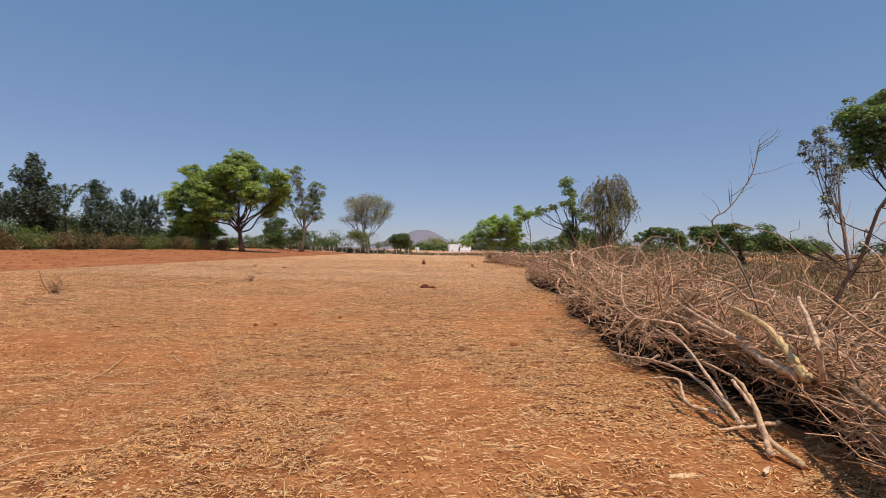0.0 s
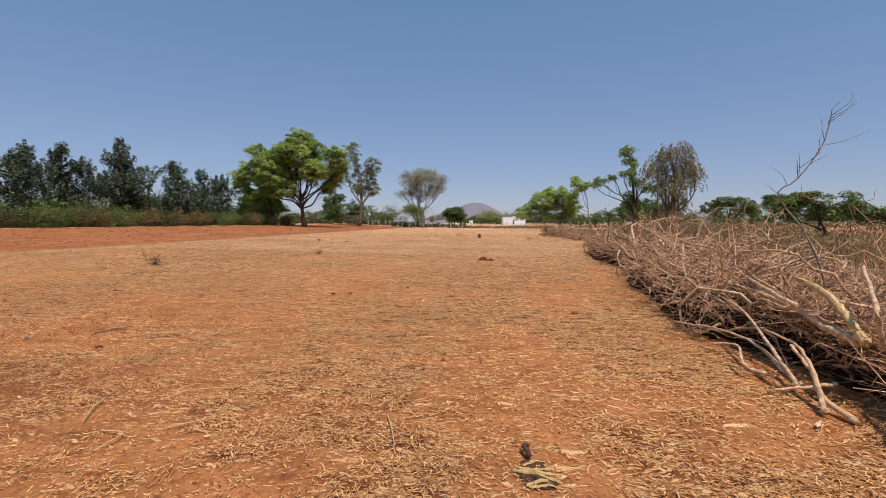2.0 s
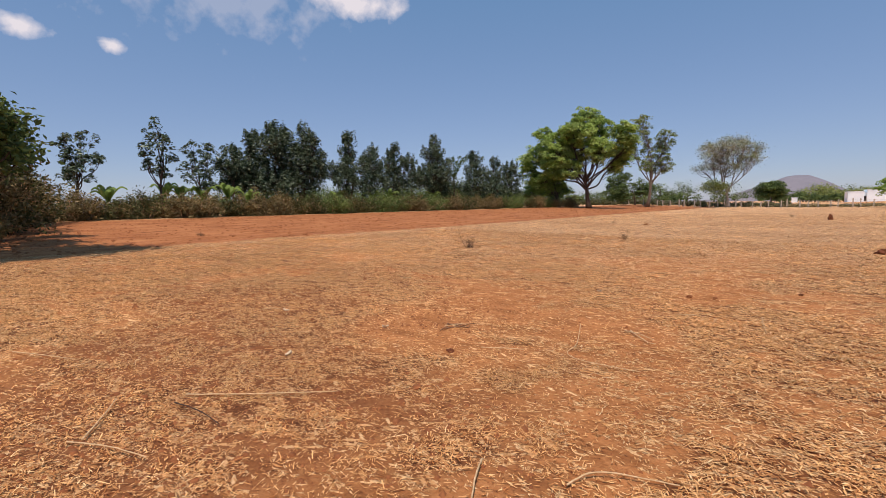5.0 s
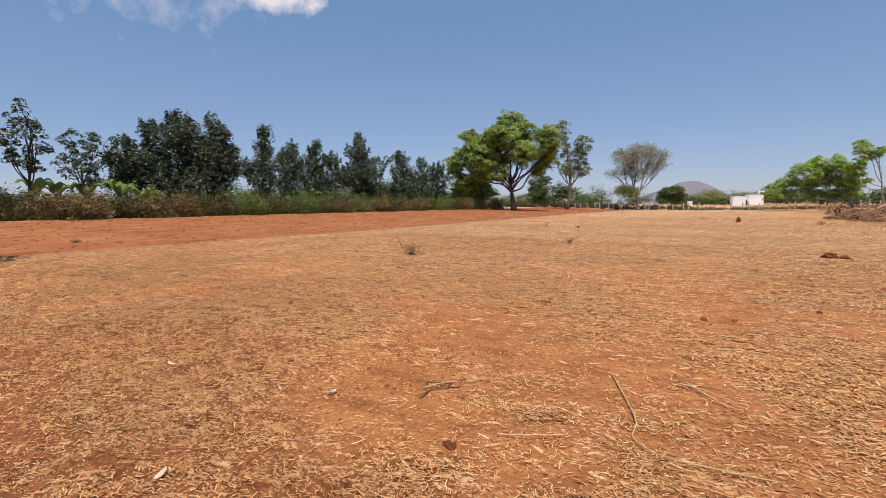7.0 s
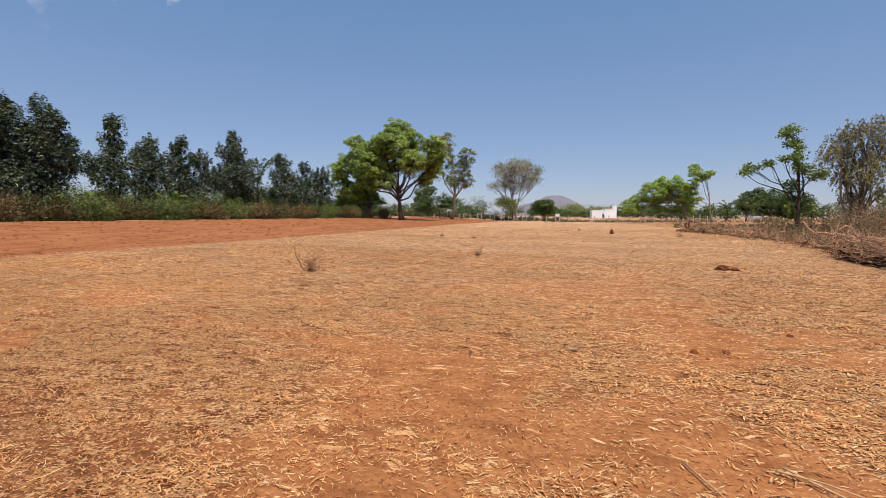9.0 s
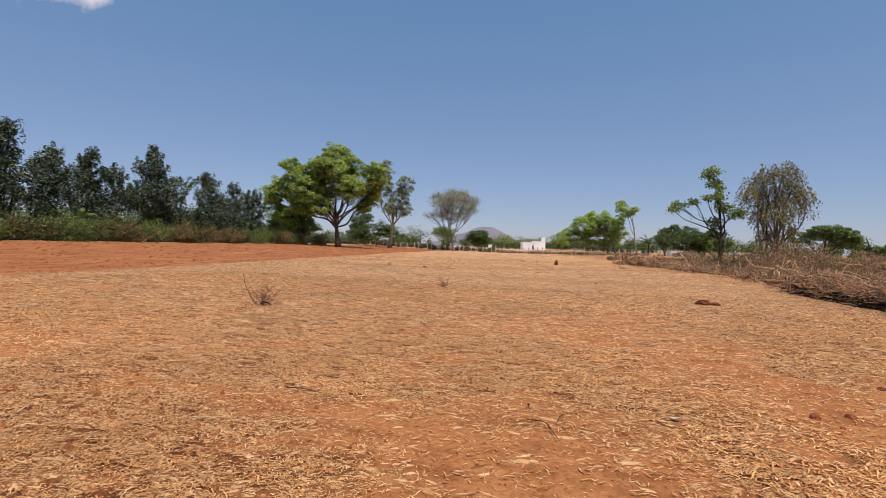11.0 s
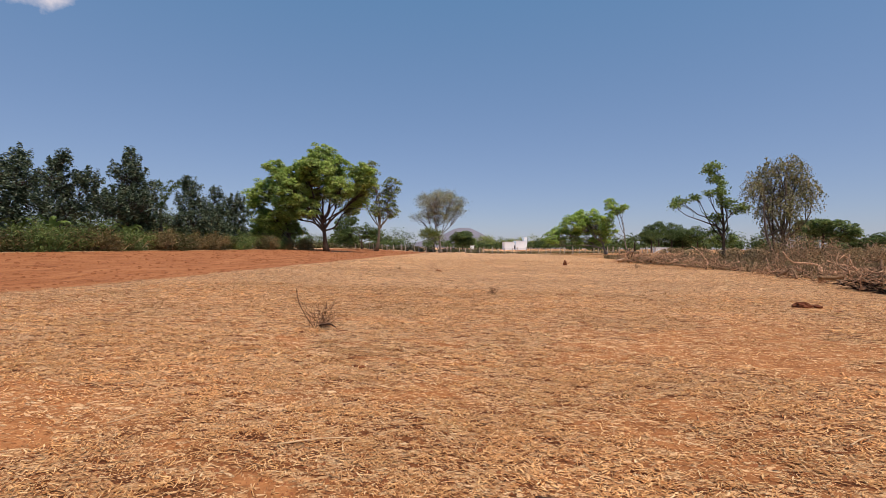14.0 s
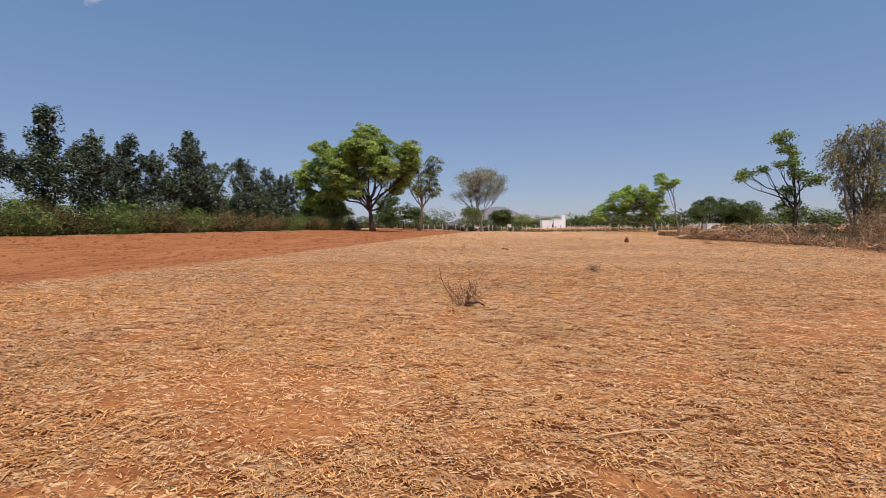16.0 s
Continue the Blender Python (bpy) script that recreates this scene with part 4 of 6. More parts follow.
# ---- hedge ----
def bush(name, at, radius, height, leaf, label, group, seed, per=16, size=0.13, stems=26, bark=TWIG, count=1.0, narrow=0.5):
    """Stems fan out from the ground and carry small leaves."""
    g = np.random.default_rng(seed)
    root = thing(name, (at[0], at[1], lie(*at) - 0.03), label, "bush", group, g.uniform(0, 360))
    a, q = g.uniform(0, 2 * np.pi, stems), np.sqrt(g.random(stems))
    lump = 0.8 + 0.35 * np.sin(a * 2 + seed) + g.normal(0, 0.08, stems)
    foot = np.stack([np.cos(a) * q * radius * 0.35, np.sin(a) * q * radius * 0.35, np.zeros(stems)], 1)
    tip = np.stack([np.cos(a) * q * radius * lump, np.sin(a) * q * radius * lump, height * np.sqrt(np.clip(1 - 0.72 * q * q, 0, 1)) * g.uniform(0.72, 1.05, stems)], 1)
    P = curved(foot, tip, 6, 0.07, gen=g)
    pieces = [tubes(P, 0.016 * np.linspace(1, 0.35, 6)[None] * g.uniform(0.6, 1.4, (stems, 1)), 4)]
    m = int(stems * 6 * count)
    k, i = g.integers(stems, size=m), g.integers(1, 6, m)
    end = P[k, i] + g.normal(0, 1, (m, 3)) * np.array([0.30, 0.30, 0.22]) * radius * 0.6
    end[:, 2] = np.abs(end[:, 2]) + 0.05
    Q = curved(P[k, i], end, 3, 0.1, gen=g)
    pieces.append(tubes(Q, 0.007 * np.broadcast_to(np.linspace(1, 0.4, 3), (m, 3)), 3))
    mesh_part("stem_core", join(pieces), bark, root)
    if per:
        C = np.repeat(end, per, 0) + g.normal(0, 0.17, (m * per, 3))
        C[:, 2] = np.abs(C[:, 2])
        mesh_part("foliage", leaves(C, size, size * narrow, g, 0.4), leaf, root, smooth=False)
    return root


hedge = [(HEDGE, "dusty olive hedge bush at the ploughed strip's edge"), (HEDGE_DRY, "dry brown hedge bush at the ploughed strip's edge"),
         (ACACIA, "green hedge bush at the ploughed strip's edge"), (DEEP, "dark green hedge bush at the ploughed strip's edge")]
order = "0100110110020022012210011002230131100110"
y, k = 6.5, 0
while y < 76:
    leaf, label = hedge[int(order[k % len(order)])]
    h = 1.45 + 0.40 * math.sin(k * 2.3) * math.sin(k * 0.7)
    bush("hedge_bush", (-38.6 + 0.7 * math.sin(k * 1.9) + max(0, y - 66) * 0.35, y), 1.75, h + 0.12, leaf, label, "bushes of the hedge", 100 + k, per=21, size=0.25, stems=30, narrow=0.28, count=0.75)
    y += 2.0 + 0.5 * math.sin(k * 3.1)
    k += 1
for k, (bx, by, h) in enumerate([(-24.3, 1.2, 2.8), (-26.5, 2.6, 3.4), (-29.5, 3.6, 3.6), (-33.0, 4.6, 3.2), (-36.0, 5.4, 2.8), (-25.5, -1.5, 3.4)]):
    bush("thicket_bush", (bx, by), 2.0, h, HEDGE_DRY if k % 2 else HEDGE, "dense dark dry bush closing the ploughed strip", "bushes closing the ploughed strip", 160 + k,
         per=26, size=0.17, stems=44)


def banana_plant(at, seed, height):
    g = np.random.default_rng(seed)
    root = thing("banana_plant", (at[0], at[1], lie(*at)), "fresh green banana plant behind the hedge", "plant", "banana plants behind the hedge", g.uniform(0, 360))
    P = curved([[0, 0, 0]], [[0.1, 0, height * 0.55]], 6, 0.03, gen=g)
    mesh_part("stem", tubes(P, np.linspace(0.13, 0.08, 6)[None], 7), LIME, root)
    for i in range(8):
        a = i * 2.4 + g.uniform(-0.3, 0.3)
        s = np.linspace(0, 1, 9)
        reach, rise = 1.05 + g.uniform(-0.2, 0.25), height * (0.42 + g.uniform(-0.1, 0.1))
        mid = np.stack([np.cos(a) * reach * s, np.sin(a) * reach * s, height * 0.52 + rise * np.sin(s * 2.2) * 0.9], 1)
        side = np.array([-np.sin(a), np.cos(a), 0])
        wd = 0.20 * np.sin(np.clip(s * 0.92 + 0.08, 0, 1) * np.pi) ** 0.6
        rows = []
        for j in range(9):
            for f in (-1, 0, 1):
                rows.append(mid[j] + side * wd[j] * f + np.array([0, 0, -0.10 * abs(f)]))
        q = [[j * 3 + f, j * 3 + f + 1, j * 3 + f + 4, j * 3 + f + 3] for j in range(8) for f in (0, 1)]
        mesh_part("leaf", (np.array(rows), np.array(q)), BANANA, root)


for k, (by, h) in enumerate([(11.0, 3.0), (14.8, 3.4), (15.9, 3.2), (17.4, 3.0), (19.4, 3.4), (21.5, 2.8), (31.6, 2.9), (36.0, 3.0), (38.3, 3.3), (46.0, 3.0), (58.5, 3.2)]):
    banana_plant((-41.0 + 0.4 * math.sin(k * 5), by), 200 + k, h * 0.84)


def palm(at, height, seed, label, group, wide=0.34, up0=0.5):
    g = np.random.default_rng(seed)
    root = thing("date_palm", (at[0], at[1], lie(*at)), label, "palm", group, seed * 40)
    mesh_part("trunk", tubes(curved([[0, 0, 0]], [[0.1, 0, height * 0.6]], 8, 0.02, gen=g), np.linspace(0.16, 0.12, 8)[None], 7), BARK, root)
    for i in range(14):
        a, up = i * 2.4, g.uniform(up0, 1.0)
        s = np.linspace(0, 1, 8)
        reach = height * wide * (1.25 - up * 0.6)
        p = np.stack([np.cos(a) * reach * s, np.sin(a) * reach * s, height * 0.6 + height * 0.44 * up * np.sin(s * 1.7)], 1)
        pieces = [tubes(p[None], np.linspace(0.025, 0.008, 8)[None], 4)]
        base = np.repeat(p[1:], 8, 0) + g.normal(0, 0.05, (56, 3))
        v, q = leaves(base, 0.7, 0.06, g, 0.2, 0.2)
        mesh_part("frond", join(pieces + [(v, q)]), DEEP, root, smooth=False)


palm((-41.5, 51.6), 7.0, 230, "dark narrow palm with upright fronds in the boundary row", "")
for k, (px, py, ph) in enumerate([(32.5, 120.0, 5.0), (36.8, 127.0, 6.0), (39.2, 125.0, 5.4), (42.5, 126.5, 5.8), (45.0, 124.0, 5.0), (29.5, 122.0, 4.6)]):
    palm((px, py), ph, 231 + k, "bushy dark green date palm past the brushwood", "date palms past the brushwood", 0.62, 0.15)


# ---- fence, house, hill, distance ----
fence = thing("fence", (0, 112, 0), "wire fence on pale stone posts across the field's end", "fence")
fx = np.arange(-37, 31, 1.5)
for k, x in enumerate(fx):
    bm = box_bm(-0.09, -0.07, -0.3, 0.09, 0.07, 1.4 + 0.2 * math.sin(k * 7.3), 0.025)
    p = part("post", bm, STONE_POST, fence)
    p.matrix_world = pose(x + 0.3 * math.sin(k * 3.7), 112 + 0.15 * math.sin(k * 2.1), float(level(x, 112)), 2.5 * math.sin(k * 1.7), 3 * math.sin(k * 4.1), 10 * math.sin(k))
for h in (0.45, 0.85, 1.25):
    line = np.stack([fx, np.full(len(fx), 111.9), level(fx, np.full(len(fx), 112.0)) + h], 1)[None]
    wv, wq = tubes(line, np.full((1, len(fx)), 0.012), 4)
    mesh_part("wire", (wv - np.array([0, 112, 0]), wq), WIRE, fence)

house = thing("farmhouse", (6.0, 262.0, 0.6), "low white flat-roofed farmhouse with a taller stair block", "house")
part("wall", box_bm(0, 0, -0.5, 5.2, 8, 3.9), WHITE_WALL, house)
part("wall", box_bm(5.2, 1.2, -0.5, 6.2, 8, 3.5), WHITE_WALL, house, "recessed white entrance wall")
part("wall", box_bm(6.2, 0.2, -0.5, 12.4, 8, 4.6), WHITE_WALL, house)
part("wall", box_bm(10.7, 0.5, 4.75, 12.4, 4.6, 6.6), WHITE_WALL, house, "white stair block")
part("roof", box_bm(-0.15, -0.15, 3.9, 5.2, 8.1, 4.05), WHITE_WALL, house)
part("roof", box_bm(6.1, 0.05, 4.6, 12.55, 8.1, 4.75), WHITE_WALL, house)
part("roof", box_bm(10.6, 0.4, 6.6, 12.5, 4.7, 6.75), WHITE_WALL, house)
part("door", box_bm(5.35, 1.1, 0.0, 6.1, 1.19, 2.1), DARK_OPENING, house)
house.matrix_world = pose(6.0, 262.0, 1.0, 0, 0, 6)
shed = thing("shed", (35.3, 124.0, float(level(35.3, 124.0)) - 0.4), "small white shed among the trees past the brushwood", "shed")
part("wall", box_bm(0, 0, -0.3, 2.8, 2.6, 1.6), WHITE_WALL, shed)
part("roof", box_bm(-0.12, -0.12, 1.6, 2.92, 2.72, 1.7), WHITE_WALL, shed)
part("door", box_bm(1.7, -0.05, -0.2, 2.3, -0.002, 1.4), DARK_OPENING, shed)
shed = thing("shed", (-12.5, 250.0, 1.1), "small white shed among the far trees", "shed")
part("wall", box_bm(0, 0, -0.3, 2.0, 2, 1.7), WHITE_WALL, shed)
part("roof", box_bm(-0.2, -0.2, 1.7, 2.2, 2.2, 1.82), WHITE_WALL, shed)

# hill: a rounded flat-topped ridge
hx = np.linspace(-560, 420, 90)
hy = np.linspace(-160, 160, 34)
HX, HY = np.meshgrid(hx, hy)
ridge = np.interp(HX, [-420, -260, -200, -165, -135, -110, -84, -60, -30, -5, 25, 60, 95, 140, 260], [4, 10, 20, 32, 42, 52, 65, 70, 67, 54, 38, 20, 12, 7, 5])
cross = np.clip(1 - (HY / 160) ** 2, 0, 1)
HZ = ridge * cross * np.clip((HX + 560) / 260, 0, 1) * np.clip((420 - HX) / 260, 0, 1) + 9 * (fbm(HX * 0.02, HY * 0.02, 9, 4) - 0.5) * cross - 2
hv = np.stack([HX, HY + 1500, HZ], -1).reshape(-1, 3)
ii = (np.arange(33)[:, None] * 90 + np.arange(89)[None, :]).ravel()
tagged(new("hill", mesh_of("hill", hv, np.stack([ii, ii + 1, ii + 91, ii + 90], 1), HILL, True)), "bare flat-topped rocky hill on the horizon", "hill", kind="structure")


def far_growth(name, xs, ys, lo, hi, n, leaf, label, seed, per=290, wide=0.5):
    """A belt of far trees and shrubs that nobody could count: lumpy crowns of leaves on short stems."""
    g = np.random.default_rng(seed)
    cx, cy = g.uniform(*xs, n), g.uniform(*ys, n)
    hgt = g.uniform(lo, hi, n) * (0.6 + 0.6 * vnoise(cx * 0.06, cy * 0.05, seed))
    foot = np.stack([cx, cy, level(cx, cy) - 0.1], 1)
    tipp = foot + np.stack([g.normal(0, 0.3, n), g.normal(0, 0.3, n), hgt * 0.75], 1)
    pieces = [tubes(curved(foot, tipp, 5, 0.05, gen=g), 0.12 * np.broadcast_to(np.linspace(1, 0.4, 5), (n, 5)), 4)]
    d = g.normal(size=(n * per, 3))
    d /= np.linalg.norm(d, axis=1, keepdims=True)
    d[:, 2] = np.where(d[:, 2] < -0.6, -d[:, 2], d[:, 2])
    rad = np.repeat(np.stack([hgt * wide, hgt * wide, hgt * 0.50], 1), per, 0)
    lump = 0.45 + 0.85 * vnoise(d[:, 0] * 3.2 + np.repeat(cx, per), (d[:, 2] + d[:, 1]) * 3.2 + np.repeat(cy, per), 4)
    C = np.repeat(foot, per, 0) + np.stack([0 * d[:, 0], 0 * d[:, 0], np.repeat(hgt * 0.46, per)], 1) + d * rad * (lump * g.uniform(0.5, 1, n * per) ** 0.5)[:, None]
    ok = C[:, 2] > level(C[:, 0], C[:, 1]) + 0.05
    C, d = C[ok], d[ok]
    root = tagged(new(name), label, "trees", kind="stuff")
    tagged(mesh_part("stem_belt", pieces[0], BARK, root), kind="stuff")
    dist = np.hypot(C[:, 0], C[:, 1])
    mesh_part("foliage", leaves(C, np.clip(dist * 0.0034, 0.22, 1.3), np.clip(dist * 0.0022, 0.15, 0.8), g, face=d + np.array([0, 0, 0.4])), leaf, root, smooth=False)


far_growth("far_trees", (-150, -20), (118, 170), 3.0, 7.0, 60, DEEP, "belt of distant dark green trees past the fence", 301)
far_growth("far_trees", (-30, 60), (280, 330), 4.0, 8.0, 70, DEEP, "belt of distant dark trees round the farmhouse", 302, 180)
far_growth("far_trees", (-260, -45), (60, 130), 5.0, 9.0, 50, DEEP, "dark grove past the boundary row", 303, 150)
far_growth("far_trees", (24, 150), (130, 190), 3.2, 7.0, 90, DEEP, "belt of distant trees past the brushwood", 304)
far_growth("far_trees", (62, 190), (20, 120), 2.0, 5.0, 110, DEEP, "distant grove past the dry scrub", 305, 200)
far_growth("far_trees", (-14, 60), (340, 420), 7.0, 12.0, 50, OLIVE, "pale far trees on the horizon", 306, 140)
far_growth("far_trees", (-320, 260), (430, 520), 8.0, 14.0, 160, DEEP, "far tree line on the horizon", 307, 130)
far_growth("far_scrub", (-64, -8), (115, 132), 0.9, 2.0, 130, HEDGE, "belt of low dusty scrub past the fence", 310, 120, 0.9)
far_growth("far_scrub", (-8, 30), (114, 132), 0.35, 0.8, 130, HEDGE_DRY, "low dusty weeds past the fence", 312, 80, 1.8)
far_growth("far_scrub", (26, 75), (30, 120), 0.7, 1.6, 130, DRYLEAF, "low dusty scrub beyond the dry shrubs", 311, 140, 0.9)
far_growth("far_trees", (-62, -44.2), (16, 27), 1.8, 3.2, 40, DEEP, "low undergrowth at the boundary row's end", 309)
far_growth("far_trees", (-60, -44.2), (27, 84), 3.4, 5.6, 150, DEEP, "dark undergrowth inside the boundary row", 313)


# ---- brushwood ----
def along(points, k):
    """A smooth polyline through points with k samples."""
    p = np.array(points, float)
    t = np.linspace(0, len(p) - 1, k)
    i = np.clip(t.astype(int), 0, len(p) - 2)
    f = (t - i)[:, None]
    p0, p1, p2, p3 = p[np.clip(i - 1, 0, None)], p[i], p[i + 1], p[np.clip(i + 2, None, len(p) - 1)]
    return 0.5 * (2 * p1 + (p2 - p0) * f + (2 * p0 - 5 * p1 + 4 * p2 - p3) * f**2 + (3 * p1 - p0 - 3 * p2 + p3) * f**3)


def limb(points, r0, r1, k=16, sides=8, knots=0.06):
    p = along(points, k)
    r = np.linspace(r0, r1, k) * (1 + knots * np.sin(np.arange(k) * 2.7) + rng.normal(0, knots * 0.6, k))
    p = p + rng.normal(0, r0 * 0.17, p.shape)
    return tubes(p[None], r[None], sides)


fallen = new("fallen_tree")
tagged(fallen, "uprooted dead tree with a split yellow limb lying on the brushwood", "dead tree")
mesh_part("trunk", limb(P_TRUNK, 0.145, 0.065, 60, 16, 0.16), LOG_BARK, fallen)
mesh_part("limb", limb(P_LOW, 0.034, 0.02, 30, 8, 0.16), LOG_BARK, fallen)
split = mesh_part("limb", limb(P_YELLOW, 0.040, 0.020, 24, 8, 0.14), YELLOW_WOOD, fallen, "freshly split yellow limb")
for k in range(9):
    q = [(x + 0.025 * math.cos(k * 2.1), y + 0.02 * math.sin(k * 1.3), z + 0.022 * math.sin(k * 2.1)) for x, y, z in P_YELLOW[k % 2:]]
    mesh_part("splinter", limb(q, 0.011, 0.004, 14, 5, 0.2), YELLOW_WOOD if k % 3 else GREY_WOOD, split)
mesh_part("limb", limb(P_STICK, 0.026, 0.014, 12, 6), GREY_WOOD, fallen)
mesh_part("limb", limb(P_LIMB1, 0.045, 0.012, 18, 7), GREY_WOOD, fallen)
mesh_part("limb", limb(P_LIMB2, 0.035, 0.010, 18, 7), GREY_WOOD, fallen)
mesh_part("limb", limb(P_GREY1, 0.022, 0.008, 16, 6), GREY_WOOD, fallen)
mesh_part("limb", limb(P_GREY2, 0.022, 0.009, 20, 7), GREY_WOOD, fallen)
mesh_part("limb", limb(P_PALE, 0.026, 0.010, 20, 7), STALK, fallen)
p = along(P_TRUNK, 60)
g = np.random.default_rng(63)
k = g.integers(3, 56, 130)
r = np.interp(k, [0, 59], [0.125, 0.055])
a = g.uniform(-0.4, 3.6, 130)
ax = p[k + 2] - p[k - 2]
ax /= np.linalg.norm(ax, axis=1, keepdims=True)
sd = np.cross(ax, [0, 0, 1.0])
sd /= np.linalg.norm(sd, axis=1, keepdims=True)
up = np.cross(sd, ax)
c = p[k] + (np.cos(a)[:, None] * sd + np.sin(a)[:, None] * up) * (r * 1.04)[:, None]
e = c + ax * g.uniform(0.06, 0.22, (130, 1)) + g.normal(0, 0.012, (130, 3))
tagged(mesh_part("bark_flake", tubes(curved(c, e, 4, 0.05, gen=g), g.uniform(0.006, 0.016, (130, 1)) * np.array([[0.6, 1, 1, 0.4]]), 5), LOG_BARK, fallen, "loose flaking bark"), kind="stuff")
m = 900
k = g.integers(0, 60, m)
c = p[k] + g.normal(0, 0.06, (m, 3)) + np.array([0, 0, 0.06])
e = c + g.normal(0, 1, (m, 3)) * np.array([0.22, 0.28, 0.12]) + np.array([0.05, 0.05, 0.06])
e[:, 2] = np.maximum(e[:, 2], 0.02)
tagged(mesh_part("twig_spray", tubes(curved(c, e, 5, 0.1, gen=g), g.uniform(0.003, 0.007, (m, 1)) * np.linspace(1, 0.4, 5)[None], 4), TWIG, fallen), kind="stuff")
fork = new("forked_branch")
tagged(fork, "pale forked branch lying at the brushwood's foot", "branch")
mesh_part("limb", limb(P_FORK1, 0.018, 0.010, 18, 7, 0.12), GREY_WOOD, fork)
mesh_part("limb", limb(P_FORK2, 0.024, 0.013, 20, 7, 0.12), GREY_WOOD, fork)
mesh_part("limb", limb(P_LOOP, 0.019, 0.009, 22, 7, 0.12), GREY_WOOD, fork)
bent = new("bent_branch")
tagged(bent, "dark bent branch standing up from the brushwood", "branch")
mesh_part("limb", limb([(P_BENT[0][0] - 0.05, 4.6, 0.1)] + P_BENT, 0.028, 0.014, 26, 7, 0.16), DARK_WOOD, bent)
side = curved(np.repeat(along(P_BENT, 9)[3:], 4, 0), np.repeat(along(P_BENT, 9)[3:], 4, 0) + rng.normal(0, 0.2, (24, 3)) + np.array([0.12, 0, 0.12]), 5, 0.1)
for i in range(24):
    mesh_part("twig", tubes(side[i:i + 1], 0.007 * np.linspace(1, 0.4, 5)[None], 4), DARK_WOOD, bent)
tall = new("tall_dead_branch")
tagged(tall, "tall thin leafless branch sticking up from the brushwood", "branch")
mesh_part("stem", limb([(P_TALL[0][0] + 0.15, 4.65, 0.2)] + P_TALL, 0.012, 0.005, 22, 6), PALE_BARK, tall)
for p, r in ((P_TALL2, 0.004), (P_TALL3, 0.004), (P_TALL4, 0.007), (P_TALL5, 0.005)):
    mesh_part("twig", limb(p, r, r * 0.5, 8, 5), PALE_BARK, tall)


p = along(P_TALL, 30)
g = np.random.default_rng(64)
for k in (12, 15, 18, 20, 22, 24, 26, 28, 29, 29):
    e = p[k] + np.array([g.uniform(0.05, 0.32) * (1 if k % 3 else -0.5), g.normal(0, 0.08), g.uniform(0.08, 0.3)])
    mesh_part("twig", tubes(curved(p[k:k + 1], e[None], 6, 0.08, gen=g), 0.0035 * np.linspace(1, 0.4, 6)[None], 4), PALE_BARK, tall)


def heap_x(y):
    """The front edge of the heaped brushwood."""
    return np.interp(y, [-1, 2, 4.0, 5.2, 6.8, 8.3, 10.5, 14, 19, 23, 27, 32, 41, 53, 62], [3.25, 3.25, 3.10, 2.70, 2.65, 3.05, 3.2, 4.0, 4.1, 4.6, 5.8, 6.6, 6.5, 5.4, 7.0])


def heap_h(y):
    return np.interp(y, [-1, 3, 6, 12, 19, 24, 29, 34, 41, 50, 56, 62], [0.45, 0.50, 0.72, 0.88, 0.80, 0.7, 0.34, 0.25, 0.4, 0.8, 0.6, 0.3])


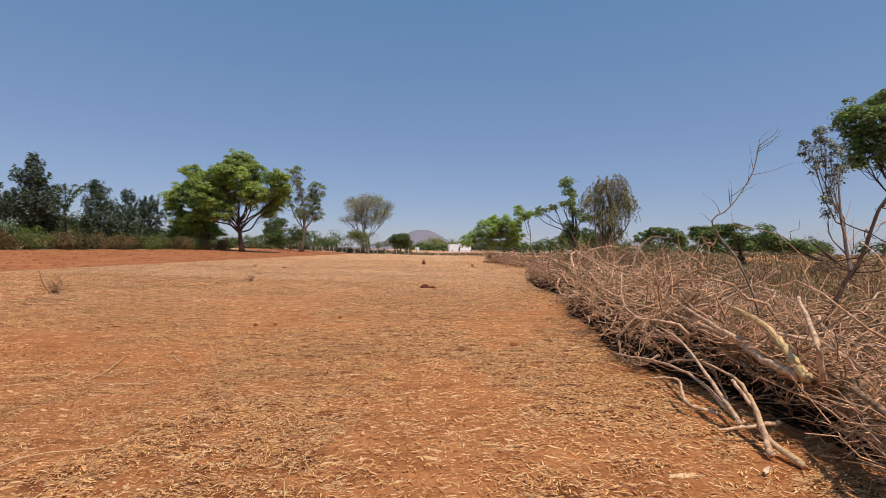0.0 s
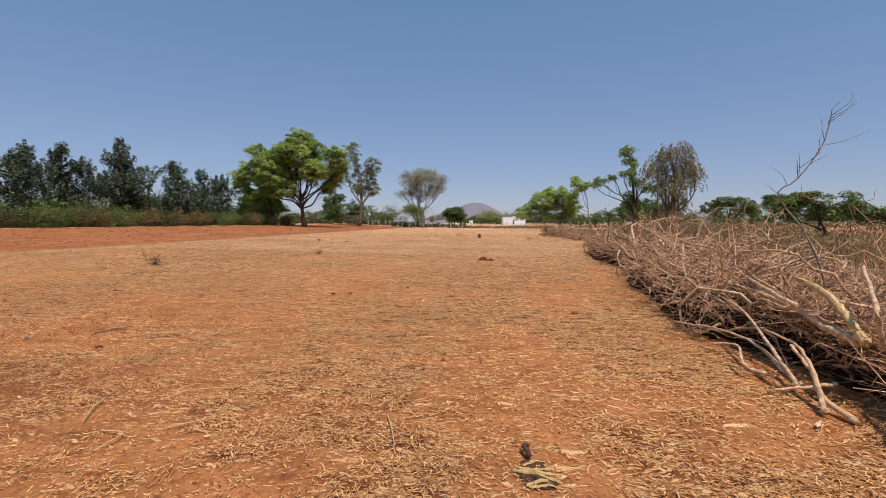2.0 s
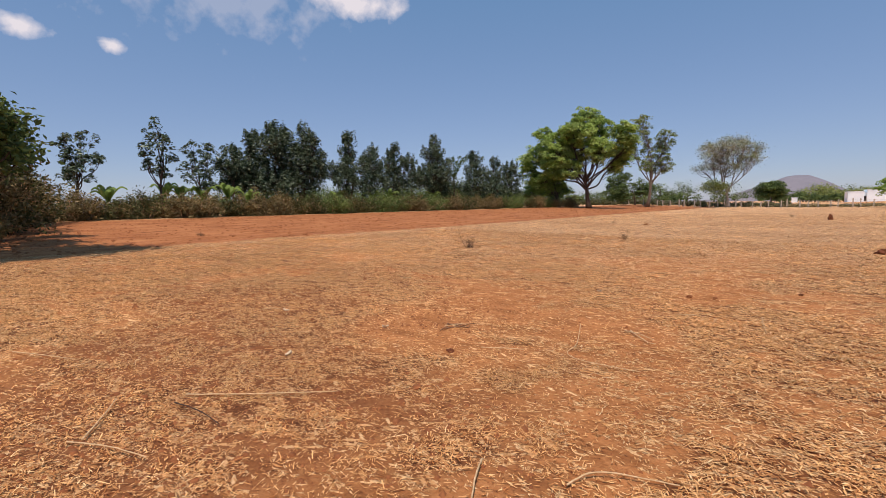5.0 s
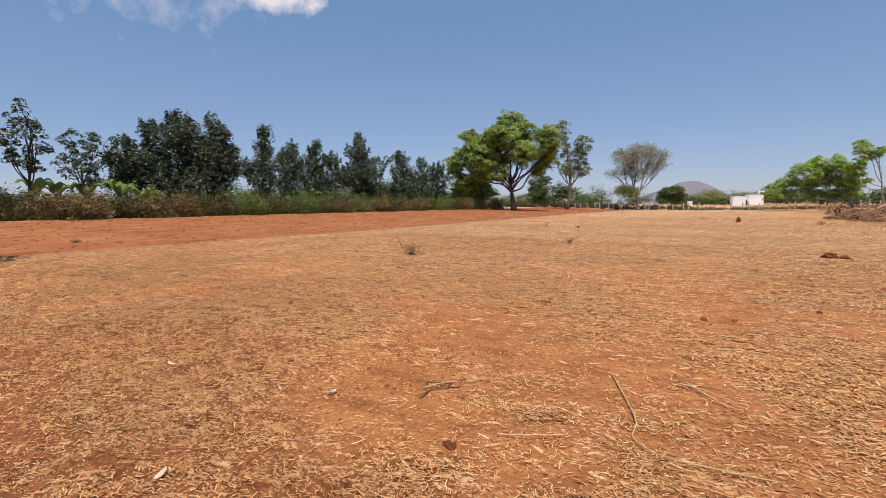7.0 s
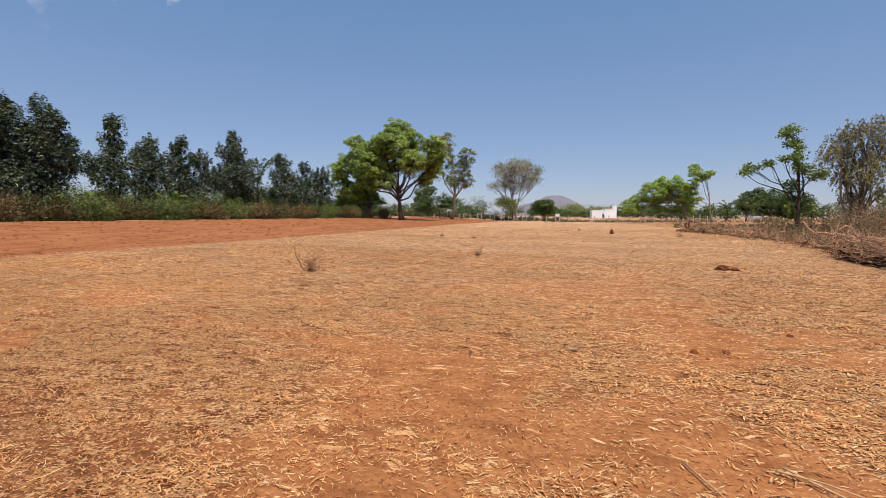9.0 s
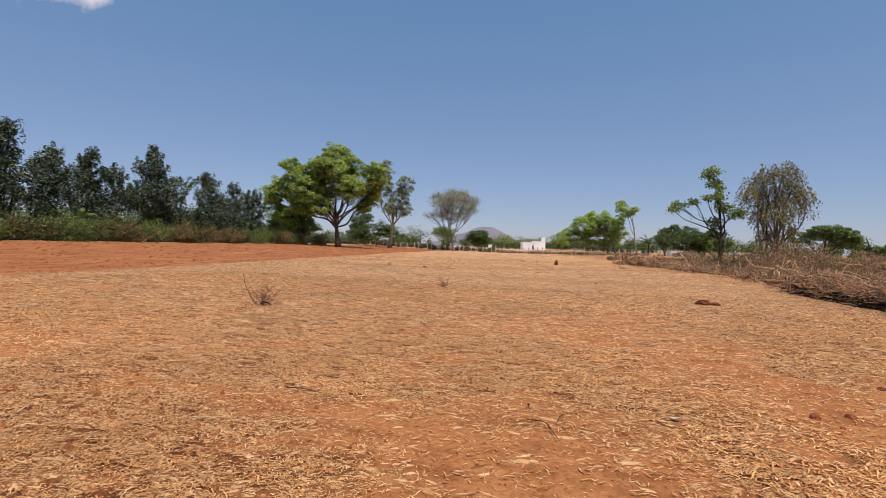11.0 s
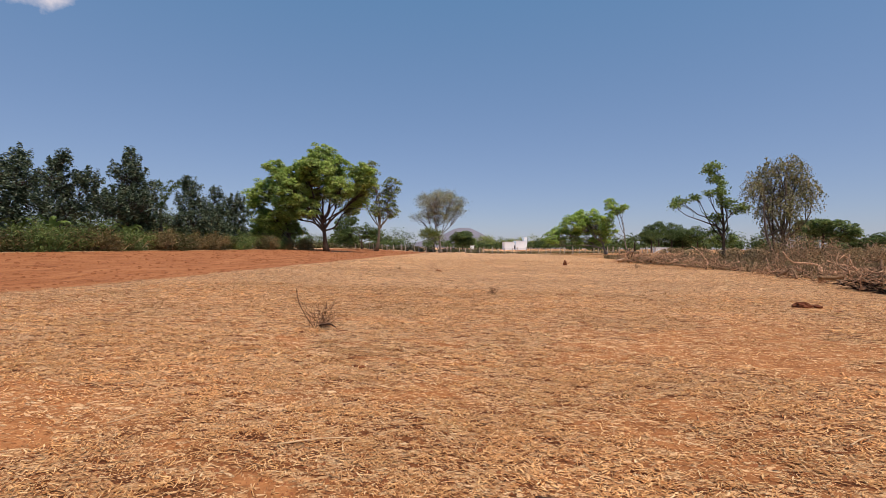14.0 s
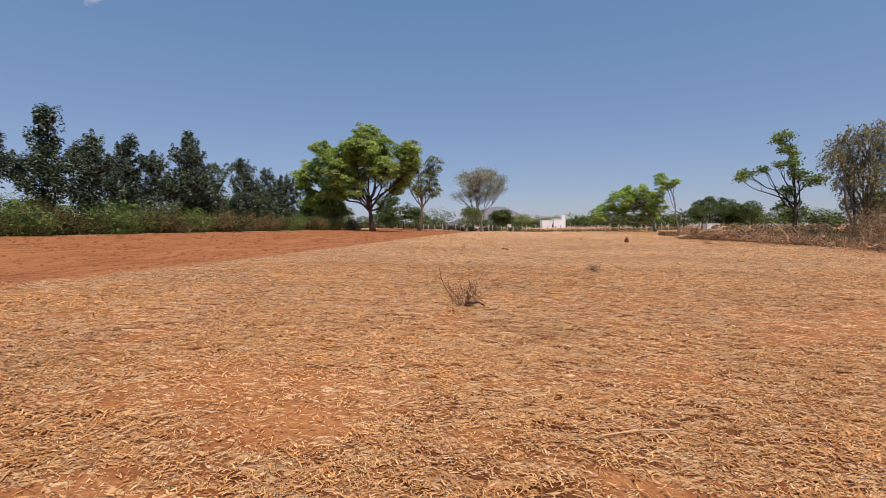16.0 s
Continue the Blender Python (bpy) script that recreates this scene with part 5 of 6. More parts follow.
def brush_heap(y0, y1, width, n_twig, n_branch, label, seed, thin=0.005):
    g = np.random.default_rng(seed)
    root = new("brushwood_heap")
    tagged(root, label, "brushwood", "heaps along the field's side")

    def sample(n, low=0.0):
        y = g.uniform(y0, y1, n)
        u = g.beta(1.2, 1.5, n)
        top = heap_h(y) * np.clip(np.sin(np.clip(u, 0.03, 1) ** 0.45 * np.pi), 0.12, 1) * (0.6 + 0.8 * vnoise(y * 0.9, u * 4, seed))
        x = heap_x(y) + u * width + 0.35 * (vnoise(y * 1.3, y * 0, 3) - 0.5)
        return np.stack([x, y, level(x, y) + top * g.uniform(low, 1.0, n) ** 0.6], 1)

    def lines(n, lo, hi, r, rise, sides, k):
        A = sample(n)
        a = g.uniform(0, 2 * np.pi, n)
        ln = lo + (hi - lo) * g.random(n) ** 1.6
        B = A + np.stack([np.cos(a) * ln, np.sin(a) * ln, g.normal(rise, 0.34, n) * ln], 1)
        B[:, 2] = np.maximum(B[:, 2], level(B[:, 0], B[:, 1]) + 0.015)
        over = heap_x(B[:, 1]) - 0.15 - B[:, 0]
        B[:, 0] += np.clip(over, 0, None) * 0.85
        P = curved(A, B, k, 0.13, gen=g)
        P[:, :, 2] = np.maximum(P[:, :, 2], level(P[:, :, 0], P[:, :, 1]) + 0.01)
        rr = r * g.uniform(0.5, 1.6, (n, 1)) * np.linspace(1, 0.35, k)[None]
        return P, rr, tubes(P, rr, sides)

    bp, brr, bvq = lines(n_branch, 0.5, 1.6, thin * 2.4 if y0 < 10 else thin * 2.6, 0.14, 5, 8)
    _, _, tvq = lines(n_twig, 0.25, 0.9, thin, 0.18, 3, 5)
    # near-black twigs deep inside: the heap's inner shade is put into their colour
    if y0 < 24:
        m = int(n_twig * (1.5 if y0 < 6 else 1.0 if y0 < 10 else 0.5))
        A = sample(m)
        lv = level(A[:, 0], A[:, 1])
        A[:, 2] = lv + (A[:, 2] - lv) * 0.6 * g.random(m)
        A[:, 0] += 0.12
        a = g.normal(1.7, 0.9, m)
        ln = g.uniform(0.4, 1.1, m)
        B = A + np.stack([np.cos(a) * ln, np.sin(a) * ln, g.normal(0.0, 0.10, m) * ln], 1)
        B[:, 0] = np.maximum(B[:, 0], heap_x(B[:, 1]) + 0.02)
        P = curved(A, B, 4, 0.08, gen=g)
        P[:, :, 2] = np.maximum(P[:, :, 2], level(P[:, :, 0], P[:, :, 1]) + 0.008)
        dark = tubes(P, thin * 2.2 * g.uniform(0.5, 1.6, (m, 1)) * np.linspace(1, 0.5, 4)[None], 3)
        tagged(mesh_part("shade_twig_tangle", dark, SHADE_TWIG, root, "near-black twigs deep in the heap standing for its inner shade"), kind="stuff")
    # side shoots off the branches
    m = n_branch * 5
    i, j = g.integers(n_branch, size=m), g.integers(2, 8, m)
    S = bp[i, j]
    E = S + g.normal(0, 0.22, (m, 3)) + np.array([0, 0.12, 0.08])
    E[:, 2] = np.maximum(E[:, 2], level(E[:, 0], E[:, 1]) + 0.01)
    svq = tubes(curved(S, E, 4, 0.1, gen=g), thin * 0.9 * np.broadcast_to(np.linspace(1, 0.4, 4), (m, 4)), 3)
    if y0 < 10:
        for i in range(n_branch):
            mesh_part("branch", tubes(bp[i:i + 1], brr[i:i + 1], 5), GREY_WOOD if i % 3 else TWIG, root)
    else:
        tagged(mesh_part("branch_tangle", bvq, BROWN_BRUSH if y0 > 12 else GREY_WOOD, root), kind="stuff")
    tagged(mesh_part("twig_tangle", join([tvq, svq]), BROWN_BRUSH if y0 > 12 else TWIG, root), kind="stuff")
    # dead leaves caught in it
    C = sample(n_twig // 2)
    tagged(mesh_part("leaf_litter", leaves(C, thin * 14, thin * 6, g), DRYLEAF, root, smooth=False), kind="stuff")


near_label = "tangled heap of dry grey-brown cut branches and twigs"
brush_heap(-1.0, 3.0, 3.4, 1000, 280, near_label, 401, 0.006)
brush_heap(3.0, 6.5, 4.0, 1450, 295, near_label, 402, 0.0062)
brush_heap(6.5, 11.0, 4.4, 1600, 280, near_label, 403, 0.0075)
brush_heap(11.0, 17.0, 4.6, 1400, 230, near_label, 404, 0.011)
brush_heap(17.0, 24.0, 4.5, 2000, 150, near_label, 405, 0.010)
brush_heap(24.0, 34.0, 4.0, 500, 90, "low scatter of dry cut branches", 406, 0.013)
brush_heap(34.0, 46.0, 4.0, 420, 90, "low scatter of dry cut branches", 407, 0.016)
brush_heap(46.0, 57.0, 4.5, 1300, 150, "heap of dry brown cut branches at the field's side", 408, 0.018)
log = new("fallen_log")
tagged(log, "pale bare log at the end of the brushwood heap", "log")
mesh_part("limb", limb([(5.2, 53.0, 0.25), (6.4, 52.6, 0.6), (7.8, 52.8, 0.75), (9.4, 53.2, 1.3)], 0.16, 0.07, 14, 8), GREY_WOOD, log)
log = new("fallen_log")
tagged(log, "forked pale log sticking out of the brushwood", "log")
mesh_part("limb", limb([(4.9, 25.2, 0.34), (5.6, 25.3, 0.36), (6.4, 25.6, 0.42), (7.0, 25.6, 0.45)], 0.08, 0.06, 14, 8), LOG_BARK, log)
mesh_part("limb", limb([(5.9, 25.4, 0.1), (6.12, 25.4, 0.46), (5.83, 25.4, 0.72), (5.51, 25.4, 1.15)], 0.05, 0.02, 14, 7), GREY_WOOD, log)
mesh_part("limb", limb([(6.12, 25.4, 0.46), (6.11, 25.4, 0.78), (6.22, 25.4, 1.28)], 0.04, 0.015, 10, 7), GREY_WOOD, log)
mesh_part("limb", limb([(5.83, 25.4, 0.72), (5.74, 25.42, 1.0), (5.83, 25.4, 1.4)], 0.03, 0.012, 10, 6), GREY_WOOD, log)

# dry grass past the heap
g = np.random.default_rng(78)
n = 60000
y = 2 + 68 * g.random(n)
x = heap_x(y) + 1.2 + g.exponential(9.0, n)
ok = vnoise(x * 0.35, y * 0.35, 61) + 0.4 * vnoise(x * 1.4, y * 1.4, 62) > 0.55
x, y = x[ok], y[ok]
n = len(x)
h = g.uniform(0.18, 0.55, n)
foot = np.stack([x, y, surface(x, y) - 0.02], 1)
a = g.uniform(0, 2 * np.pi, n)
w = np.stack([np.cos(a), np.sin(a), 0 * a], 1) * (0.006 + 0.0006 * y)[:, None]
tip = foot + np.stack([g.normal(0, 0.14, n), g.normal(0, 0.14, n), h], 1)
v = np.stack([foot - w, foot + w, tip + w * 0.4, tip - w * 0.4], 1).reshape(-1, 3)
tagged(new("dry_grass", mesh_of("dry_grass", v, np.arange(4 * n).reshape(-1, 4), DRYLEAF)), "patchy tall dry brown grass past the brushwood", "grass", kind="stuff")

# dry scrub past the heap
g = np.random.default_rng(77)
for k in range(46):
    y = g.uniform(3, 60)
    x = float(heap_x(y)) + g.uniform(3.6, 18) + 0.08 * y
    bush("dry_shrub", (x, y), g.uniform(0.9, 1.7), g.uniform(0.55, 1.05) + 0.004 * y, DRYLEAF, "leafless brown dry shrub past the brushwood", "dry shrubs past the brushwood",
         500 + k, per=4, size=0.08 + 0.002 * y, stems=22)


for k, (x, y, r, h) in enumerate([(15.2, 43.5, 1.7, 2.6), (17.4, 45.0, 1.9, 2.9), (19.6, 45.6, 1.8, 2.4), (13.2, 41.5, 1.5, 1.9), (21.5, 43.0, 1.7, 2.0), (16.4, 40.0, 1.4, 1.7)]):
    bush("dry_shrub", (x, y), r, h, DRYLEAF, "tall leafless grey-brown shrub at the drooping tree's foot", "dry shrubs past the brushwood", 560 + k, per=3, size=0.14,
         stems=34, bark=BROWN_BRUSH, count=1.3)

# ---- things in the field ----
shrub = thing("dead_shrub", (-11.5, 13.4, lie(-11.5, 13.4)), "small leafless dead shrub in the stubble", "shrub")
g = np.random.default_rng(81)
n = 25
tip = np.stack([g.normal(0.05, 0.26, n), g.normal(0, 0.2, n), np.abs(g.normal(0.22, 0.14, n)) + 0.05], 1)
P = curved(np.tile([[0.05, 0, -0.02]], (n, 1)) + g.normal(0, 0.05, (n, 3)) * [1, 1, 0], tip, 6, 0.1, gen=g)
E2 = np.repeat(P[:, 3], 3, 0) + g.normal(0, 0.13, (n * 3, 3)) + [0, 0, 0.04]
E2[:, 2] = np.abs(E2[:, 2])
mesh_part("stem_core", join([tubes(P, 0.0055 * np.broadcast_to(np.linspace(1, 0.4, 6), (n, 6)), 4), tubes(curved(np.repeat(P[:, 3], 3, 0), E2, 4, 0.1, gen=g), np.full((n * 3, 4), 0.003), 3)]), SHRUB_WOOD, shrub)
mesh_part("leading_stem", limb([(-0.05, 0, 0), (-0.22, 0, 0.25), (-0.32, 0, 0.45), (-0.36, 0, 0.68)], 0.009, 0.006, 14, 5), SHRUB_WOOD, shrub)
mesh_part("leading_stem", limb([(0.1, -0.1, 0.06), (0.3, -0.2, 0.10), (0.42, -0.25, 0.05)], 0.018, 0.010, 8, 5), DARK_WOOD, shrub)
for at, s, k in (((-8.2, 20.0), 0.7, 1), ((-13.5, 34.0), 0.5, 2), ((3.0, 41.0), 0.8, 3), ((-4.0, 52.0), 0.6, 5), ((-23.5, 9.5), 0.5, 6)):
    c = copy_thing(shrub, pose(at[0], at[1], lie(*at), 0, 0, 130 * k))
    c.scale = (s, s, s * 0.85)
    tagged(c, "dry dead tuft in the stubble", "shrub", "dead tufts in the field")
tagged(shrub, group="dead tufts in the field")


def lump(name, at, radii, mat, label, category, group, seed, rough=0.3, sub=3):
    bm = rounded_lump(radii, seed, rough, sub)
    me = bpy.data.meshes.new(name)
    bm.to_mesh(me)
    bm.free()
    me.materials.append(mat)
    ob = new(name, me)
    ob.matrix_world = pose(at[0], at[1], lie(*at) + 0.25 * radii[2], 0, 0, seed * 47)
    return tagged(ob, label, category, group)


lump("earth_mound", (-0.5, 17.95), (0.18, 0.15, 0.11), DARK_EARTH, "low mound of dark red earth in the stubble", "mound", "", 3, 0.55, 4)
lump("earth_mound", (-0.17, 17.9), (0.14, 0.11, 0.075), DARK_EARTH, "small spill of dark earth beside the mound", "mound", "", 5, 0.5, 3)
lump("termite_mound", (-1.4, 45.2), (0.17, 0.16, 0.30), DARK_EARTH, "dark pointed termite mound in the field", "mound", "", 8, 0.4, 3)
lump("clod", (1.26, 6.77), (0.065, 0.05, 0.04), CLOD, "dark clod of earth on the stubble", "clod", "clods in the field", 12)
lump("clod", (-3.45, 8.37), (0.05, 0.04, 0.035), CLOD, "dark clod of earth on the stubble", "clod", "clods in the field", 13)
lump("clod", (-3.1, 8.45), (0.045, 0.035, 0.03), CLOD, "dark clod of earth on the stubble", "clod", "clods in the field", 14)
for k, at in enumerate(CLODS):
    r = 0.027 + 0.010 * math.sin(k * 2.2) + (0.06 if at[1] > 25 else 0)
    lump("clod", at, (r * 1.2, r, r * 0.75), DARK_EARTH if k % 3 == 0 else CLOD, "clod of red earth on the stubble", "clod", "clods in the field", 20 + k)

# dry stalks
g = np.random.default_rng(91)
for k, pts in enumerate(STALKS_A + STALKS_B + STALKS_C):
    q = [(x, y, lie(x, y) + 0.022 + 0.012 * (i % 2)) for i, (x, y) in enumerate(pts)]
    if len(q) == 2:
        (x0, y0, z0), (x1, y1, z1) = q
        q.insert(1, ((x0 + x1) / 2 + g.normal(0, 0.012), (y0 + y1) / 2 + g.normal(0, 0.012), (z0 + z1) / 2 + 0.012))
    r = g.uniform(0.0045, 0.0075)
    v, f = limb(q, r, r * 0.6, 14, 6, 0.1)
    dark = k in (6, 15) or 0 <= k - len(STALKS_A + STALKS_B) < 3
    tagged(new("dry_stalk", mesh_of("dry_stalk", v, f, DARK_WOOD if dark else STALK, True)),
           "dark dead twig lying on the ground" if dark else "pale dry stalk lying on the ground", "stalk", "stalks on the ground")

# crooked dark twig
twig_root = new("crooked_twig")
tagged(twig_root, "dark crooked forked twig lying on bare soil", "twig")
for pts in ([(-5.441, 4.669), (-5.487, 4.745), (-5.494, 4.788), (-5.439, 4.813), (-5.372, 4.797), (-5.314, 4.83), (-5.311, 4.897), (-5.26, 4.914), (-5.228, 4.973)],
            [(-5.372, 4.46), (-5.362, 4.535), (-5.387, 4.613), (-5.362, 4.679), (-5.274, 4.715), (-5.271, 4.776), (-5.216, 4.82), (-5.223, 4.862)],
            [(-5.42, 4.81), (-5.37, 4.755), (-5.30, 4.765), (-5.271, 4.776)]):
    mesh_part("stem", limb([(px, py, lie(px, py) + 0.018 + 0.012 * math.sin(i * 1.9)) for i, (px, py) in enumerate(pts)], 0.0075, 0.005, 30, 6, 0.05), SHRUB_WOOD, twig_root)

# pale curled scraps of leaf
g = np.random.default_rng(96)
for k, (px, py) in enumerate(SCRAPS):
    u, w = np.meshgrid(np.linspace(-1, 1, 8), np.linspace(-1, 1, 5))
    half = 0.018 * np.sqrt(np.clip(1 - u * u, 0.06, 1))
    v = np.stack([u * 0.05, w * half + 0.008 * u * u, 0.012 + 0.022 * w * w * (1 - 0.4 * u) + 0.012 * u * u + g.normal(0, 0.0012, u.shape)], -1).reshape(-1, 3)
    ob = new("dry_leaf", mesh_of("dry_leaf", v, np.array([[a * 8 + c, a * 8 + c + 1, a * 8 + c + 9, a * 8 + c + 8] for a in range(4) for c in range(7)]), PALE_LEAF, True))
    ob.matrix_world = pose(px, py, lie(px, py) - 0.004, 0, 0, 20 + 67 * k)
    tagged(ob, "bleached curled dry leaf on the stubble", "leaf", "bleached leaves on the ground")

# withered leaf: folded ribs over a dark sheet that paints the shade between them
leaf_root = thing("withered_leaf", (0.15, 1.66, lie(0.15, 1.66)), "crumpled withered yellow-brown leaf with dark folds on bare soil", "leaf", "", 12)
g = np.random.default_rng(95)
u, w = np.meshgrid(np.linspace(-1, 1, 12), np.linspace(-0.17, 0.15, 12))
half = 0.105 * np.sqrt(np.clip(1 - ((w + 0.03) / 0.2) ** 2, 0.05, 1))
under = np.stack([u * half * 0.92, w, 0.010 + 0.008 * np.sin(w * 90) + g.normal(0, 0.002, u.shape)], -1).reshape(-1, 3)
mesh_part("fold_shade", (under, np.array([[a * 12 + c, a * 12 + c + 1, a * 12 + c + 13, a * 12 + c + 12] for a in range(11) for c in range(11)])), DARK_WOOD, leaf_root, "dark sheet standing for the shade between the folds")
for k in range(8):
    s = np.linspace(-1, 1, 13)
    y0 = -0.165 + 0.038 * k
    wide = 0.11 * math.sqrt(max(0.1, 1 - ((y0 + 0.04) / 0.2) ** 2)) * g.uniform(0.8, 1.1)
    off, tilt, crest = g.normal(0, 0.012), g.normal(-0.12, 0.2), g.uniform(0.010, 0.028)
    rows = []
    for t in s:
        jag = g.normal(0, 0.003, 4)
        for f in range(4):
            rise = (0.004, crest, crest * 0.85, 0.008)[f] * (1 - 0.55 * t * t)
            rows.append((t * wide + off, y0 + (0.0, 0.005, 0.012, 0.018)[f] + tilt * t * wide + 0.012 * math.sin(t * 3 + k) + jag[f], 0.014 + rise + 0.3 * jag[f]))
    q = [[a * 4 + f, a * 4 + f + 1, a * 4 + f + 5, a * 4 + f + 4] for a in range(12) for f in range(3)]
    mesh_part("fold", (np.array(rows), np.array(q)), DARK_WOOD if k in (2, 6) else WITHERED, leaf_root)
mesh_part("stalk", limb([(0.02, 0.16, 0.03), (0.0, 0.25, 0.06), (0.05, 0.30, 0.03)], 0.02, 0.008, 10, 6), DARK_WOOD, leaf_root)

# straw: single stems where the camera passes, then broader flecks
g = np.random.default_rng(99)
path_xy = np.array([(e[0], e[1]) for _, e, _, _ in PATH])


def scatter_straw(n, x0, x1, y0, y1, lo, hi, width, seed, lift, key, power=1.0, near=0.0):
    g = np.random.default_rng(seed)
    x, y = g.uniform(x0, x1, n), g.uniform(y0, y1, n)
    keep = g.random(n) < straw_share(x, y) ** power * tuft_share(x, y) * 1.1 + 0.03 * (1 - plough_share(x, y))
    x, y = x[keep], y[keep]
    if near:
        gap = np.min(np.hypot(x[:, None] - path_xy[None, ::2, 0], y[:, None] - path_xy[None, ::2, 1]), 1)
        keep = g.random(len(x)) < np.clip(1.25 - gap / near, 0.12, 1)
        x, y = x[keep], y[keep]
    n = len(x)
    ln = g.uniform(lo, hi, n) * np.where(g.random(n) < 0.08, 2.0, 1.0)
    a = g.normal(0.15, 1.2, n)
    d = np.stack([np.cos(a), np.sin(a)], 1)
    bend = g.normal(0, 0.45, n)
    w = width * g.uniform(0.6, 1.5, n)
    z = surface(x, y)
    rows = []
    for s in (-0.5, 0.0, 0.5):
        px = x + d[:, 0] * ln * s - d[:, 1] * ln * bend * (0.25 - s * s)
        py = y + d[:, 1] * ln * s + d[:, 0] * ln * bend * (0.25 - s * s)
        h = surface(px, py) + 0.004 + g.random(n) * lift
        for f in (-0.5, 0.5):
            rows.append(np.stack([px - d[:, 1] * w * f, py + d[:, 0] * w * f, h + g.normal(0, 0.15, n) * w], 1))
    v = np.stack(rows, 1).reshape(-1, 3)
    b = (np.arange(n) * 6)[:, None]
    q = np.concatenate([b + [0, 1, 3, 2], b + [2, 3, 5, 4]])
    ob = new("straw", mesh_of("straw", v, q, STRAW))
    return tagged(ob, key, "straw", kind="stuff")


scatter_straw(105000, -14.5, 3.4, 0.0, 12.5, 0.03, 0.075, 0.0048, 1, 0.026, "loose dry straw strewn over red soil", 1.0, 7.0)


def scatter_chaff(n, x0, x1, y0, y1, size, seed, near, key):
    """Short broken bits, each one bent quad."""
    g = np.random.default_rng(seed)
    x, y = g.uniform(x0, x1, n), g.uniform(y0, y1, n)
    keep = g.random(n) < straw_share(x, y) * tuft_share(x, y) * 1.25 + 0.05
    x, y = x[keep], y[keep]
    gap = np.min(np.hypot(x[:, None] - path_xy[None, ::2, 0], y[:, None] - path_xy[None, ::2, 1]), 1)
    keep = g.random(len(x)) < np.clip(1.15 - gap / near, 0, 1) + 0.16 * np.clip(2 - gap / 9, 0, 1)
    x, y, gap = x[keep], y[keep], gap[keep]
    c = np.stack([x, y, surface(x, y) + 0.006 + 0.014 * g.random(len(x))], 1)
    k = size * (0.75 + 0.20 * gap)
    v, q = leaves(c, k, k * 0.17, g, 3.0)
    zc = np.repeat(c[:, 2], 4)
    v[:, 2] = zc + (v[:, 2] - zc) * 0.35
    return tagged(new("chaff", mesh_of("chaff", v, q, STRAW)), key, "straw", kind="stuff")


scatter_chaff(1400000, -19.5, 4.0, 0.0, 22.0, 0.047, 7, 6.5, "short broken straw chaff strewn over red soil")
scatter_straw(40000, -13.5, 4.0, 0.0, 11.0, 0.05, 0.11, 0.0046, 5, 0.022, "longer straw stems strewn over red soil")
scatter_straw(42000, -21.5, -13.0, 5.0, 13.0, 0.04, 0.13, 0.008, 2, 0.024, "loose dry straw strewn over red soil")
scatter_straw(34000, -21.5, 4.0, 11.0, 22.0, 0.06, 0.20, 0.013, 3, 0.03, "dry straw stubble on the field")
scatter_straw(16000, -21.5, 7.0, 22.0, 60.0, 0.12, 0.40, 0.026, 4, 0.045, "dry straw stubble on the field")

# crumbs of soil near the path
g = np.random.default_rng(112)
n = 60000
x, y = g.uniform(-13, 3, n), g.uniform(0.2, 9, n)
gap = np.min(np.hypot(x[:, None] - path_xy[None, ::2, 0], y[:, None] - path_xy[None, ::2, 1]), 1)
ok = g.random(n) < np.clip(1.2 - gap / 5, 0, 1) * (0.12 + 0.7 * np.clip(vnoise(x * 0.7, y * 0.7, 53) * 1.8 - 0.8, 0, 1))
x, y = x[ok], y[ok]
n = len(x)
r = g.exponential(0.007, n) + 0.004
a5 = np.array([(-1, -0.6, -0.3), (0.9, -0.8, -0.3), (0.2, 1, -0.3), (0.1, -0.1, 0.9)])
v = np.stack([x, y, surface(x, y)], 1)[:, None] + a5[None] * r[:, None, None] * g.uniform(0.6, 1.3, (n, 4, 3))
b = (np.arange(n) * 4)[:, None]
q = np.concatenate([b + f for f in ([0, 1, 3], [1, 2, 3], [2, 0, 3])])
tagged(new("soil_crumbs", mesh_of("soil_crumbs", v.reshape(-1, 3), q, CLOD)), "crumbs of red soil among the straw", "soil", kind="stuff")

# clods of the dug-over patch
g = np.random.default_rng(113)
n = 10000
x, y = g.uniform(-11, -2.6, n), g.uniform(0.3, 6.0, n)
ok = g.random(n) < plough_share(x, y) * 2.2
x, y = x[ok], y[ok]
n = len(x)
r = np.minimum(g.exponential(0.007, n) + 0.006, 0.03)
a8 = np.array([(-1, -1, -0.5), (1, -1, -0.5), (1, 1, -0.5), (-1, 1, -0.5), (-0.6, -0.6, 0.6), (0.6, -0.6, 0.6), (0.6, 0.6, 0.6), (-0.6, 0.6, 0.6)])
v = np.stack([x, y, surface(x, y)], 1)[:, None] + a8[None] * r[:, None, None] * g.uniform(0.5, 1.3, (n, 8, 3))
b = (np.arange(n) * 8)[:, None]
q = np.concatenate([b + f for f in ([0, 1, 5, 4], [1, 2, 6, 5], [2, 3, 7, 6], [3, 0, 4, 7], [4, 5, 6, 7])])
tagged(new("clods", mesh_of("clods", v.reshape(-1, 3), q, CLOD)), "small red clods of a dug-over patch in the stubble", "clods", kind="stuff")

